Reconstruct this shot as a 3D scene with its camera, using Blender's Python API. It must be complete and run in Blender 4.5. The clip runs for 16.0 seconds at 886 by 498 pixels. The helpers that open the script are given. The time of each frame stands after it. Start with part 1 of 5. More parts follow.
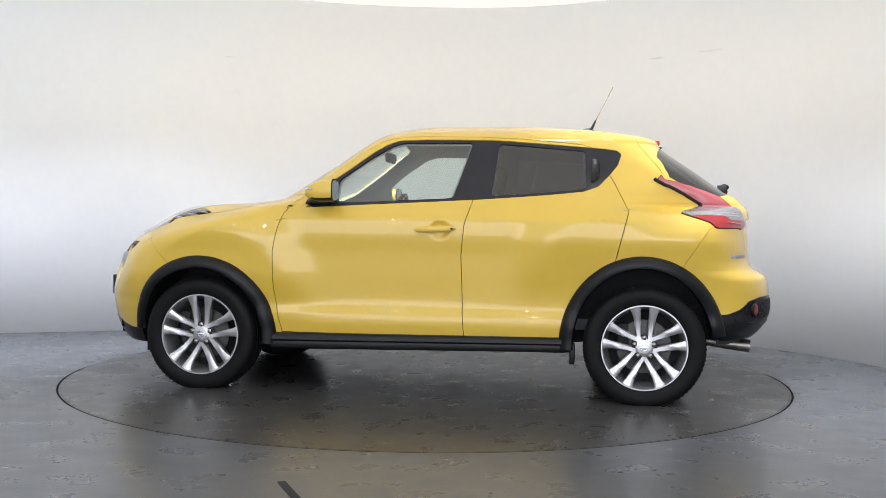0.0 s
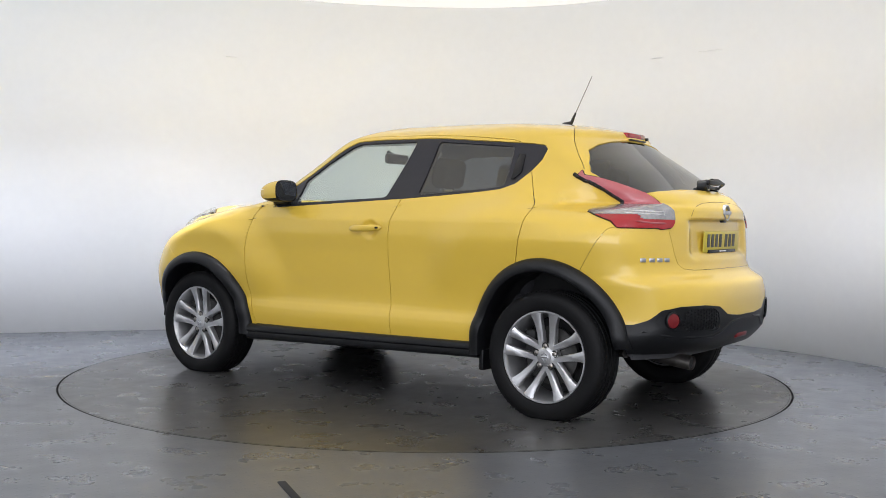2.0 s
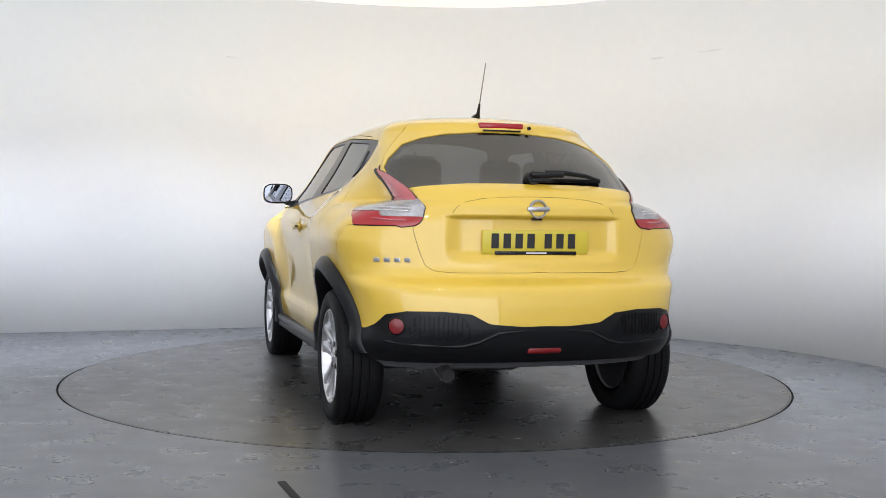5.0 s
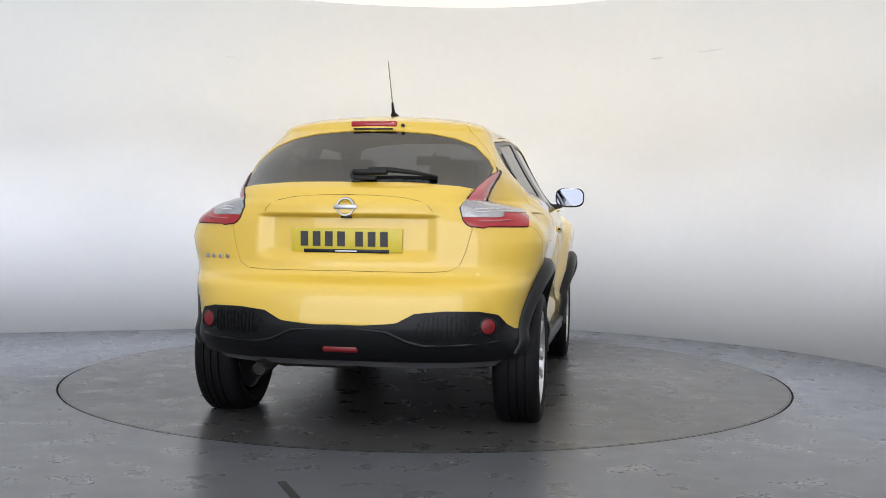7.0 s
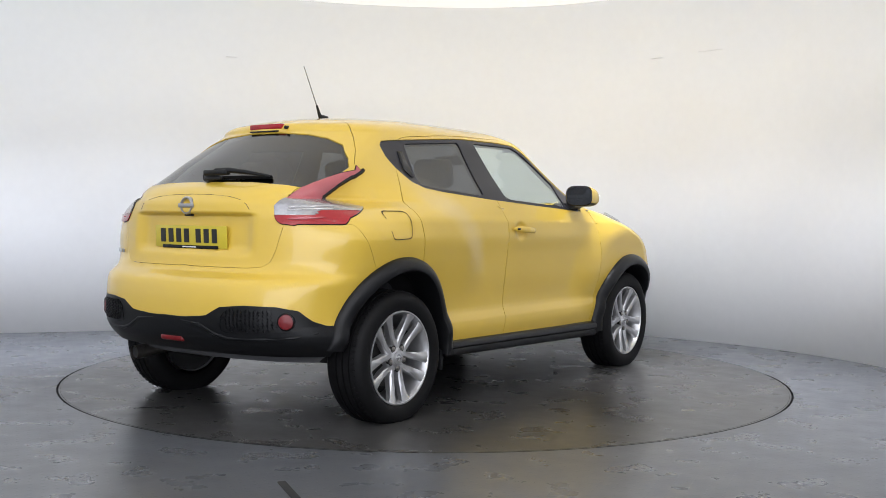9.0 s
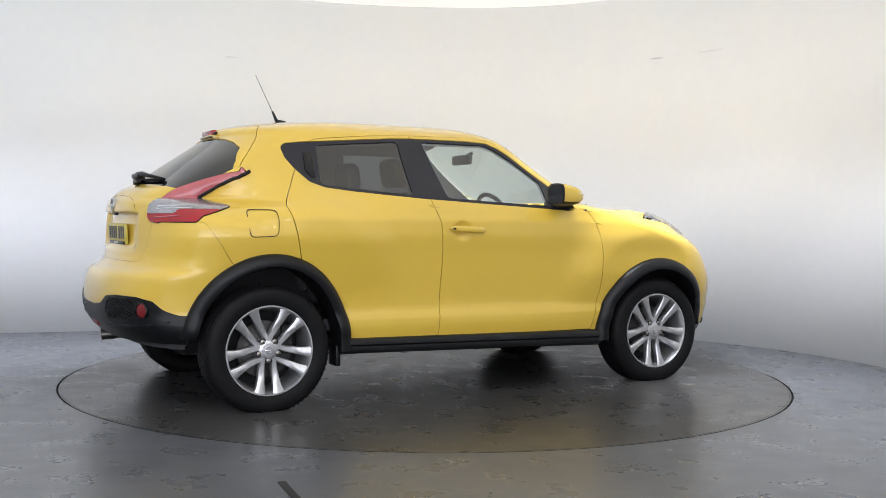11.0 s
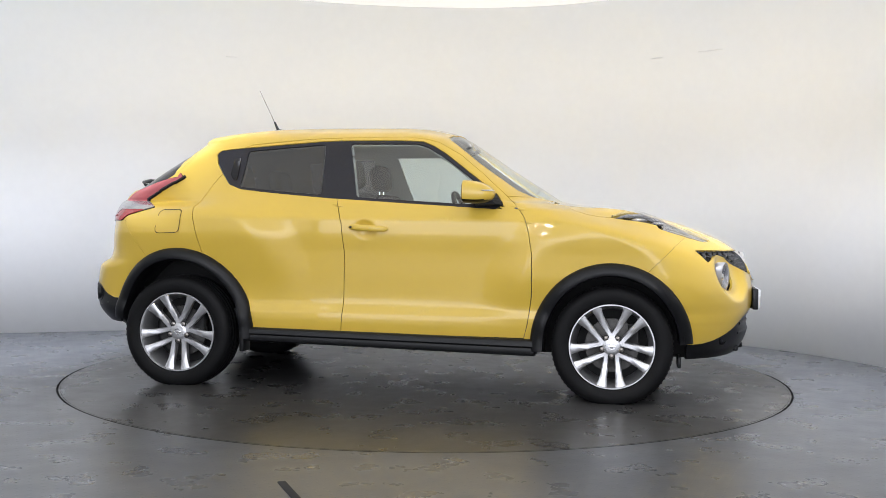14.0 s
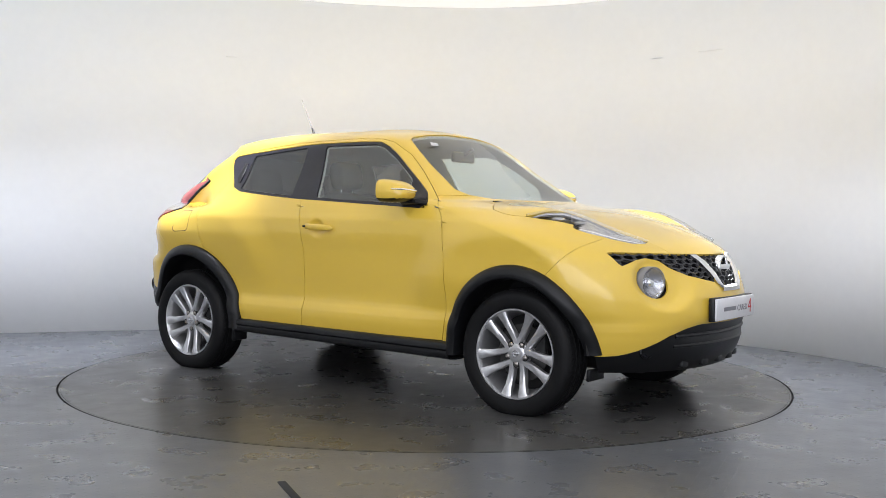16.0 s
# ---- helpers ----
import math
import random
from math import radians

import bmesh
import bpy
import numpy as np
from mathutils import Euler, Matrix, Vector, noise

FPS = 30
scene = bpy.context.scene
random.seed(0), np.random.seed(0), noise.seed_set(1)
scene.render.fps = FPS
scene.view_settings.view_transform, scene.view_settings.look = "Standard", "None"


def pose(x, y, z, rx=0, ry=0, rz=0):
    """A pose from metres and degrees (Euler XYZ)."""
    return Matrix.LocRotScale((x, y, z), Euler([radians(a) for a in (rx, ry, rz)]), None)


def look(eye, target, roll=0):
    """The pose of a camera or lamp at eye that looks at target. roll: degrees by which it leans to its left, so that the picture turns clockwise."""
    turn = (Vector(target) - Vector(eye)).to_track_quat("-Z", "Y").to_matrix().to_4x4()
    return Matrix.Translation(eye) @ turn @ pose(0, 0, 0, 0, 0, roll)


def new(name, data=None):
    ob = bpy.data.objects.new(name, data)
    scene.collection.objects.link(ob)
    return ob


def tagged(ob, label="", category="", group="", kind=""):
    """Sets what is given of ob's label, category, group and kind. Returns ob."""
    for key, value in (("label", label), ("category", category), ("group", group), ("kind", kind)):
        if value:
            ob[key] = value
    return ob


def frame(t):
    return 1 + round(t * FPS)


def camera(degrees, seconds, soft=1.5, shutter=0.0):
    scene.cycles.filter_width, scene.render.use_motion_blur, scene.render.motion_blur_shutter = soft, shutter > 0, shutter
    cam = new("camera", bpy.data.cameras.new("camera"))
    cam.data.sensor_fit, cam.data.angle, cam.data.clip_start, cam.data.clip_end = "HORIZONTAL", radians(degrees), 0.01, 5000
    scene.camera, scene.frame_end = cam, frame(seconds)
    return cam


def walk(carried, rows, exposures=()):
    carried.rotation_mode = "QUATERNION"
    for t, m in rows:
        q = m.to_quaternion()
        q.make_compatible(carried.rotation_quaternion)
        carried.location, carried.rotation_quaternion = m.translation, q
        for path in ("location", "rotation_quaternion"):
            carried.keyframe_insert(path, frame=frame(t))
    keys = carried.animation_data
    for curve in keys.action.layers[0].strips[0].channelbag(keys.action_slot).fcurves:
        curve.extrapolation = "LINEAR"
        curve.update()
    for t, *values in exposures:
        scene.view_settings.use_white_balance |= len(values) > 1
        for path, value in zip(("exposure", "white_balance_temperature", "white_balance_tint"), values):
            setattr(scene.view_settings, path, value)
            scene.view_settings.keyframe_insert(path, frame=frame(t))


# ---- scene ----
# ---------------------------------------------------------------- camera
cam = camera(46.845, 16.0, soft=0.7)
STAND = pose(0.0, -6.5806, 1.0028, 90 - 1.7214, 0, -0.8107) @ pose(0, 0, 0, 0, 0, 0.7146)
walk(cam, [(0.0, STAND), (16.0, STAND)])


def heading(t):
    """The car's and the turntable's turn in degrees."""
    return 170.196 - 12.96723 * t


CAR_OFFSET = Vector((-0.0759, 0.0198, 0.0))

# ---------------------------------------------------------------- world, lights, exposure
world = bpy.data.worlds.new("world")
scene.world = world
world.use_nodes = True
world.node_tree.nodes["Background"].inputs[0].default_value = (0.6, 0.65, 0.7, 1)
world.node_tree.nodes["Background"].inputs[1].default_value = 0.3
scene.view_settings.exposure = 0.08


def area_light(name, x, y, z, sx, sy, watts, color, target, spread=180):
    data = bpy.data.lights.new(name, "AREA")
    data.spread = math.radians(spread)
    data.shape, data.size, data.size_y, data.energy, data.color = "RECTANGLE", sx, sy, watts, color
    ob = new(name, data)
    ob.matrix_world = look((x, y, z), target)
    return ob


COOL, WARM, PLAIN = (0.80, 0.85, 1.0), (1.0, 0.945, 0.87), (0.87, 0.90, 1.0)
# short ceiling tubes in front of the turntable, in two staggered rows
for k in range(12):
    lx, ly = -3.0 + 0.5 * k, -3.3 - 0.55 * (k % 2) - 1.2 * (k % 3 == 2)
    area_light("ceiling_tube", lx, ly, 2.9, 0.15, 0.035, 2.5, PLAIN, (lx * 1.1, ly + 3.0, 0))
# wide soft fill added behind the camera; the ceiling's glow is in its material
area_light("soft_back_fill", -0.7, -8.3, 1.48, 8.2, 2.9, 215, PLAIN, (-0.7, 0.0, 1.48))
# gridded fill lamps, added unseen before the curved wall to brighten its foot
for tx, ty, w, tone in ((-4.75, -1.2, 19, COOL), (-4.2, 1.4, 22, COOL), (-2.6, 2.25, 25, COOL), (-0.8, 2.85, 21, PLAIN), (1.0, 2.85, 21, PLAIN), (2.5, 1.7, 20, PLAIN), (3.3, 0.0, 18, PLAIN), (3.45, -2.0, 14, PLAIN)):
    back = (Vector((-0.6, -2.0)) - Vector((tx, ty))).normalized() * (3.0 if ty > 1.5 else 2.2)
    area_light("wall_foot_fill", tx + back.x, ty + back.y, 2.85, 0.9, 0.4, w, tone, (tx, ty, -1.45 if ty > 1.5 else -1.2), 68)




# ---------------------------------------------------------------- materials
def material(name):
    m = bpy.data.materials.new(name)
    m.use_nodes = True
    nt = m.node_tree
    return m, nt, nt.nodes["Principled BSDF"]


def node(nt, kind, **values):
    n = nt.nodes.new(kind)
    for key, value in values.items():
        n.inputs[key.replace("_", " ")].default_value = value
    return n


def plain(name, color, rough=0.5, metal=0.0, coat=0.0, vary=0.0, scale=40.0, bump=0.0, spec=0.5):
    """A surface with fine variation of tone, gloss and relief."""
    m, nt, b = material(name)
    b.inputs["Base Color"].default_value = (*color, 1)
    b.inputs["Roughness"].default_value = rough
    b.inputs["Metallic"].default_value = metal
    b.inputs["Coat Weight"].default_value = coat
    b.inputs["Specular IOR Level"].default_value = spec
    b.inputs["Coat Roughness"].default_value = 0.03
    if vary or bump:
        co = nt.nodes.new("ShaderNodeTexCoord")
        fine = node(nt, "ShaderNodeTexNoise", Scale=scale, Detail=6.0)
        wide = node(nt, "ShaderNodeTexNoise", Scale=scale / 12, Detail=3.0)
        nt.links.new(co.outputs["Object"], fine.inputs["Vector"])
        nt.links.new(co.outputs["Object"], wide.inputs["Vector"])
        add = nt.nodes.new("ShaderNodeMath")
        add.operation = "ADD"
        nt.links.new(fine.outputs["Fac"], add.inputs[0])
        nt.links.new(wide.outputs["Fac"], add.inputs[1])
        span = nt.nodes.new("ShaderNodeMapRange")
        span.inputs["From Min"].default_value, span.inputs["From Max"].default_value = 0.6, 1.4
        span.inputs["To Min"].default_value, span.inputs["To Max"].default_value = 1 - vary, 1 + vary
        nt.links.new(add.outputs[0], span.inputs["Value"])
        mul = nt.nodes.new("ShaderNodeVectorMath")
        mul.operation = "SCALE"
        mul.inputs[0].default_value = color
        nt.links.new(span.outputs[0], mul.inputs["Scale"])
        nt.links.new(mul.outputs[0], b.inputs["Base Color"])
        if bump:
            bp = node(nt, "ShaderNodeBump", Strength=0.4, Distance=bump)
            nt.links.new(fine.outputs["Fac"], bp.inputs["Height"])
            nt.links.new(bp.outputs[0], b.inputs["Normal"])
    return m


def glass(name, tint, base=0.07):
    """A thin pane: tinted see-through, with gloss that grows towards grazing sight."""
    m, nt, b = material(name)
    nt.nodes.remove(b)
    see = nt.nodes.new("ShaderNodeBsdfTransparent")
    see.inputs[0].default_value = (*tint, 1)
    shine = nt.nodes.new("ShaderNodeBsdfGlossy")
    shine.inputs["Roughness"].default_value = 0.02
    weight = node(nt, "ShaderNodeLayerWeight", Blend=0.5)
    power = nt.nodes.new("ShaderNodeMath")
    power.operation = "POWER"
    power.inputs[1].default_value = 4.5
    span = nt.nodes.new("ShaderNodeMath")
    span.operation = "MULTIPLY_ADD"
    span.inputs[1].default_value, span.inputs[2].default_value = 0.9, base
    nt.links.new(weight.outputs["Facing"], power.inputs[0])
    nt.links.new(power.outputs[0], span.inputs[0])
    mix = nt.nodes.new("ShaderNodeMixShader")
    nt.links.new(span.outputs[0], mix.inputs[0])
    nt.links.new(see.outputs[0], mix.inputs[1])
    nt.links.new(shine.outputs[0], mix.inputs[2])
    nt.links.new(mix.outputs[0], nt.nodes["Material Output"].inputs[0])
    return m


def paint_material():
    m, nt, b = material("yellow_paint")
    co = nt.nodes.new("ShaderNodeTexCoord")
    wide = node(nt, "ShaderNodeTexNoise", Scale=3.0, Detail=3.0)
    nt.links.new(co.outputs["Object"], wide.inputs["Vector"])
    mix = nt.nodes.new("ShaderNodeMix")
    mix.data_type = "RGBA"
    mix.inputs["A"].default_value = (0.645, 0.432, 0.044, 1)
    mix.inputs["B"].default_value = (0.675, 0.454, 0.050, 1)
    nt.links.new(wide.outputs["Fac"], mix.inputs["Factor"])
    nt.links.new(mix.outputs["Result"], b.inputs["Base Color"])
    b.inputs["Roughness"].default_value = 0.5
    b.inputs["Coat Weight"].default_value = 1.0
    b.inputs["Coat Roughness"].default_value = 0.02
    return m


def floor_material(name, base, wear, gloss, dull_at):
    """Grey floor paint, stained at large, scuffed at hand's width, gritty up close. wear: how worn, 0 to 1; gloss: reflection; dull_at: roughness span."""
    m, nt, b = material(name)
    co = nt.nodes.new("ShaderNodeTexCoord")
    stretch = nt.nodes.new("ShaderNodeMapping")
    stretch.inputs["Scale"].default_value = (1.0, 0.35, 1.0)
    nt.links.new(co.outputs["Object"], stretch.inputs["Vector"])
    stain = node(nt, "ShaderNodeTexNoise", Scale=1.3, Detail=8.0, Roughness=0.62)
    scuff = node(nt, "ShaderNodeTexNoise", Scale=9.0, Detail=9.0, Roughness=0.72, Distortion=0.6)
    grit = node(nt, "ShaderNodeTexNoise", Scale=60.0, Detail=4.0)
    streak = node(nt, "ShaderNodeTexNoise", Scale=5.0, Detail=5.0)
    for n in (stain, grit, streak):
        nt.links.new(co.outputs["Object"], n.inputs["Vector"])
    nt.links.new(stretch.outputs[0], scuff.inputs["Vector"])
    ramp = nt.nodes.new("ShaderNodeValToRGB")
    ramp.color_ramp.elements[0].position, ramp.color_ramp.elements[1].position = 0.3, 0.72
    ramp.color_ramp.elements[0].color = (*[k * (0.86 - 0.18 * wear) for k in base], 1)
    ramp.color_ramp.elements[1].color = (*[k * (1.10 + 0.22 * wear) for k in base], 1)
    nt.links.new(stain.outputs["Fac"], ramp.inputs[0])
    # bare, paler scuffs
    worn = nt.nodes.new("ShaderNodeMapRange")
    worn.inputs["From Min"].default_value, worn.inputs["From Max"].default_value = 0.52, 0.80
    worn.inputs["To Min"].default_value, worn.inputs["To Max"].default_value = 0.0, 0.75 * wear
    nt.links.new(scuff.outputs["Fac"], worn.inputs["Value"])
    mix = nt.nodes.new("ShaderNodeMix")
    mix.data_type = "RGBA"
    mix.inputs["B"].default_value = (*[k * 1.9 * t for k, t in zip(base, (1.06, 1.0, 0.92))], 1)
    nt.links.new(worn.outputs[0], mix.inputs["Factor"])
    nt.links.new(ramp.outputs[0], mix.inputs["A"])
    nt.links.new(mix.outputs["Result"], b.inputs["Base Color"])
    rough = nt.nodes.new("ShaderNodeMapRange")
    rough.inputs["From Min"].default_value, rough.inputs["From Max"].default_value = 0.3, 0.7
    rough.inputs["To Min"].default_value, rough.inputs["To Max"].default_value = dull_at
    nt.links.new(streak.outputs["Fac"], rough.inputs["Value"])
    dull = nt.nodes.new("ShaderNodeMath")
    dull.operation = "MULTIPLY_ADD"
    dull.inputs[1].default_value = 0.3
    nt.links.new(worn.outputs[0], dull.inputs[0])
    nt.links.new(rough.outputs[0], dull.inputs[2])
    nt.links.new(dull.outputs[0], b.inputs["Roughness"])
    b.inputs["Specular IOR Level"].default_value = gloss
    bp = node(nt, "ShaderNodeBump", Strength=0.12, Distance=0.0003)
    nt.links.new(grit.outputs["Fac"], bp.inputs["Height"])
    nt.links.new(bp.outputs[0], b.inputs["Normal"])
    return m


def fill_glow_ceiling():
    """White ceiling with an added fill glow, cooler towards one end of the studio."""
    m, nt, b = material("white_ceiling_fill_glow")
    b.inputs["Base Color"].default_value = (0.82, 0.81, 0.79, 1)
    b.inputs["Roughness"].default_value = 0.8
    co = nt.nodes.new("ShaderNodeTexCoord")
    apart = nt.nodes.new("ShaderNodeSeparateXYZ")
    nt.links.new(co.outputs["Object"], apart.inputs[0])
    span = nt.nodes.new("ShaderNodeMapRange")
    span.inputs["From Min"].default_value, span.inputs["From Max"].default_value = -4.0, 3.4
    nt.links.new(apart.outputs["X"], span.inputs["Value"])
    ramp = nt.nodes.new("ShaderNodeValToRGB")
    ramp.color_ramp.elements[0].position, ramp.color_ramp.elements[1].position = 0.0, 1.0
    ramp.color_ramp.elements[0].color = (0.86, 0.92, 1.0, 1)
    ramp.color_ramp.elements[1].color = (0.955, 0.955, 0.97, 1)
    mid = ramp.color_ramp.elements.new(0.5)
    mid.color = (1.0, 0.968, 0.915, 1)
    nt.links.new(span.outputs[0], ramp.inputs[0])
    nt.links.new(ramp.outputs[0], b.inputs["Emission Color"])
    b.inputs["Emission Strength"].default_value = 0.55
    return m


PAINT = paint_material()
PLASTIC = plain("black_plastic", (0.006, 0.0063, 0.0072), 0.38, vary=0.2, scale=300, bump=0.0003, spec=0.28)
GLOSS_BLACK = plain("gloss_black_trim", (0.008, 0.008, 0.010), 0.25, vary=0.15, scale=60, spec=0.3)
PILLAR = plain("satin_pillar_film", (0.020, 0.020, 0.026), 0.28, vary=0.15, scale=60, spec=0.35)
RUBBER = plain("tyre_rubber", (0.005, 0.005, 0.0055), 0.6, vary=0.25, scale=120, bump=0.0005, spec=0.18)
ALLOY = plain("silver_alloy", (0.58, 0.58, 0.59), 0.32, metal=0.85, vary=0.06, scale=90)
STEEL = plain("worn_steel", (0.30, 0.28, 0.26), 0.35, metal=1.0, vary=0.25, scale=50)
DISC_IRON = plain("dark_brake_iron", (0.07, 0.068, 0.065), 0.45, metal=0.8, vary=0.25, scale=50)
CHROME = plain("chrome", (0.85, 0.85, 0.87), 0.07, metal=1.0)
DARK = plain("dark_underside", (0.012, 0.012, 0.012), 0.8, vary=0.3, scale=20)
HEADLINER = plain("pale_roof_lining", (0.50, 0.51, 0.50), 0.9, vary=0.05, scale=90)
LINING = plain("grey_lining", (0.10, 0.10, 0.105), 0.85, vary=0.1, scale=80)
CLOTH = plain("dark_seat_cloth", (0.045, 0.045, 0.05), 0.9, vary=0.25, scale=200, bump=0.001)
RED_LENS = plain("red_lens", (0.32, 0.006, 0.012), 0.15, coat=0.3, vary=0.15, scale=160)
PINK_LENS = plain("smoked_red_lens", (0.42, 0.10, 0.11), 0.12, coat=0.5, vary=0.1, scale=160)
CLEAR_LENS = plain("silver_reflector", (0.36, 0.36, 0.38), 0.2, metal=0.65, coat=0.4, vary=0.4, scale=70, bump=0.004)
LAMP_GLASS = glass("lamp_glass", (0.95, 0.96, 0.97), 0.07)
CLEAR_GLASS = glass("clear_glass", (0.82, 0.89, 0.87), 0.14)
TINT_GLASS = glass("privacy_glass", (0.095, 0.10, 0.115), 0.12)
FACETS = plain("faceted_reflector", (0.50, 0.50, 0.53), 0.14, metal=0.9, vary=0.55, scale=38, bump=0.02)
RIB_SILVER = plain("silver_rib", (0.62, 0.62, 0.64), 0.22, metal=0.8, vary=0.2, scale=120)
BADGE = plain("satin_badge", (0.42, 0.42, 0.43), 0.3, metal=0.9)
REFLECTOR_RED = plain("dark_red_reflector", (0.16, 0.006, 0.008), 0.3, vary=0.2, scale=260)
MIRROR = plain("mirror_glass", (0.22, 0.235, 0.27), 0.02, metal=1.0)
GREY_TRIM = plain("grey_lamp_trim", (0.22, 0.22, 0.23), 0.3, vary=0.1, scale=60)
PLATE_YELLOW = plain("plate_yellow", (0.56, 0.45, 0.04), 0.35, vary=0.05)
PLATE_WHITE = plain("plate_white", (0.62, 0.62, 0.64), 0.3, vary=0.05)
INK = plain("plate_ink", (0.015, 0.015, 0.015), 0.4)
RED_INK = plain("red_ink", (0.5, 0.02, 0.02), 0.4)
GREY_INK = plain("grey_ink", (0.18, 0.18, 0.2), 0.4)
WALL = plain("cream_wall_paint", (0.84, 0.84, 0.83), 0.5, vary=0.02, scale=14, bump=0.0006)
CEILING = fill_glow_ceiling()
FLOOR_PAINT = floor_material("grey_painted_tread_plate", (0.094, 0.099, 0.109), 0.05, 0.38, (0.25, 0.34))
DARK_WALL = plain("white_back_wall", (0.80, 0.80, 0.80), 0.6, vary=0.04, scale=10)
DISC_PAINT = floor_material("grey_worn_tread_plate", (0.056, 0.055, 0.054), 0.3, 0.40, (0.25, 0.33))
PIT = plain("dark_gap", (0.01, 0.01, 0.01), 0.9)


# ---------------------------------------------------------------- mesh helpers
def mesh_object(name, verts, faces, mat, parent=None, label="", smooth=True):
    me = bpy.data.meshes.new(name)
    me.from_pydata([tuple(v) for v in verts], [], [tuple(f) for f in faces])
    me.validate()
    me.materials.append(mat)
    if smooth:
        me.polygons.foreach_set("use_smooth", [True] * len(me.polygons))
    me.update()
    ob = new(name, me)
    if parent:
        ob.parent = parent
    if label:
        ob["label"] = label
    return ob


def part(name, bm, mat, parent, label="", smooth=True):
    me = bpy.data.meshes.new(name)
    bm.normal_update()
    bm.to_mesh(me)
    bm.free()
    me.materials.append(mat)
    if smooth:
        me.polygons.foreach_set("use_smooth", [True] * len(me.polygons))
        me.set_sharp_from_angle(angle=radians(38))
    ob = new(name, me)
    if parent:
        ob.parent = parent
    if label:
        ob["label"] = label
    return ob


def box(bm, centre, size, bevel=0.0, turn=None, segments=2):
    made = bmesh.ops.create_cube(bm, size=1.0)["verts"]
    m = Matrix.Translation(centre) @ (turn.to_4x4() if turn else Matrix.Identity(4)) @ Matrix.Diagonal((*size, 1))
    bmesh.ops.transform(bm, matrix=m, verts=made)
    if bevel:
        edges = list({e for v in made for e in v.link_edges})
        bmesh.ops.bevel(bm, geom=edges, offset=bevel, segments=segments, affect="EDGES", profile=0.5)
    return bm


def lathe(bm, profile, axis="y", steps=48, centre=(0, 0, 0), flat=None):
    """A ring of revolution round the y axis from (radius, along) pairs; flat: lowest z it may reach."""
    rings = []
    for r, a in profile:
        ring = []
        for k in range(steps):
            t = 2 * math.pi * k / steps
            z = r * math.sin(t)
            if flat is not None:
                z = max(z, flat)
            p = Vector((r * math.cos(t), a, z)) if axis == "y" else Vector((a, r * math.cos(t), z))
            ring.append(bm.verts.new(p + Vector(centre)))
        rings.append(ring)
    for p, q in zip(rings, rings[1:]):
        for k in range(steps):
            bm.faces.new((p[k], p[(k + 1) % steps], q[(k + 1) % steps], q[k]))
    return bm


def tube(bm, points, radius, steps=12):
    """A round bar along points; radius: one number or one for each point."""
    radii = radius if isinstance(radius, (list, tuple)) else [radius] * len(points)
    pts = [Vector(p) for p in points]
    rings = []
    for k, p in enumerate(pts):
        d = (pts[min(k + 1, len(pts) - 1)] - pts[max(k - 1, 0)]).normalized()
        side = d.cross(Vector((0, 0, 1)) if abs(d.z) < 0.9 else Vector((1, 0, 0))).normalized()
        up = side.cross(d)
        rings.append([bm.verts.new(p + radii[k] * (math.cos(2 * math.pi * j / steps) * side + math.sin(2 * math.pi * j / steps) * up)) for j in range(steps)])
    for a, b in zip(rings, rings[1:]):
        for j in range(steps):
            bm.faces.new((a[j], a[(j + 1) % steps], b[(j + 1) % steps], b[j]))
    bm.faces.new(rings[0][::-1])
    bm.faces.new(rings[-1])
    return bm


def curve_of(table):
    """A smooth monotone curve through (z, value) pairs."""
    xs, ys = np.array(table, float).T
    h, d = np.diff(xs), np.diff(ys) / np.diff(xs)
    m = np.zeros(len(xs))
    m[0], m[-1] = d[0], d[-1]
    for k in range(1, len(xs) - 1):
        if d[k - 1] * d[k] > 0:
            w1, w2 = 2 * h[k] + h[k - 1], h[k] + 2 * h[k - 1]
            m[k] = (w1 + w2) / (w1 / d[k - 1] + w2 / d[k])

    def value(x):
        x = min(max(x, xs[0]), xs[-1])
        k = int(min(max(np.searchsorted(xs, x) - 1, 0), len(xs) - 2))
        t = (x - xs[k]) / h[k]
        return float((2 * t**3 - 3 * t**2 + 1) * ys[k] + (t**3 - 2 * t**2 + t) * h[k] * m[k] + (3 * t**2 - 2 * t**3) * ys[k + 1] + (t**3 - t**2) * h[k] * m[k + 1])

    return value


# ---------------------------------------------------------------- the studio
WALL_LINE = [(-4.9, -8.5), (-4.9, -5.0), (-4.85, -2.0), (-4.75, 0.2), (-4.45, 1.2), (-4.0, 1.72), (-3.56, 1.96), (-3.14, 2.09), (-2.71, 2.24), (-1.95, 2.47),
             (-1.2, 2.75), (-0.4, 2.94), (0.4, 2.97), (1.0, 2.84), (1.33, 2.69), (1.94, 2.28), (2.62, 1.63), (2.96, 1.08), (3.2, 0.48), (3.36, -0.3), (3.45, -1.5), (3.5, -3.5), (3.5, -8.5)]
CEILING_Z = 2.955


def rounded(line, times=3):
    for _ in range(times):
        out = [line[0]]
        for a, b in zip(line, line[1:]):
            out += [(a[0] * 0.75 + b[0] * 0.25, a[1] * 0.75 + b[1] * 0.25), (a[0] * 0.25 + b[0] * 0.75, a[1] * 0.25 + b[1] * 0.75)]
        line = out + [line[-1]]
    return line


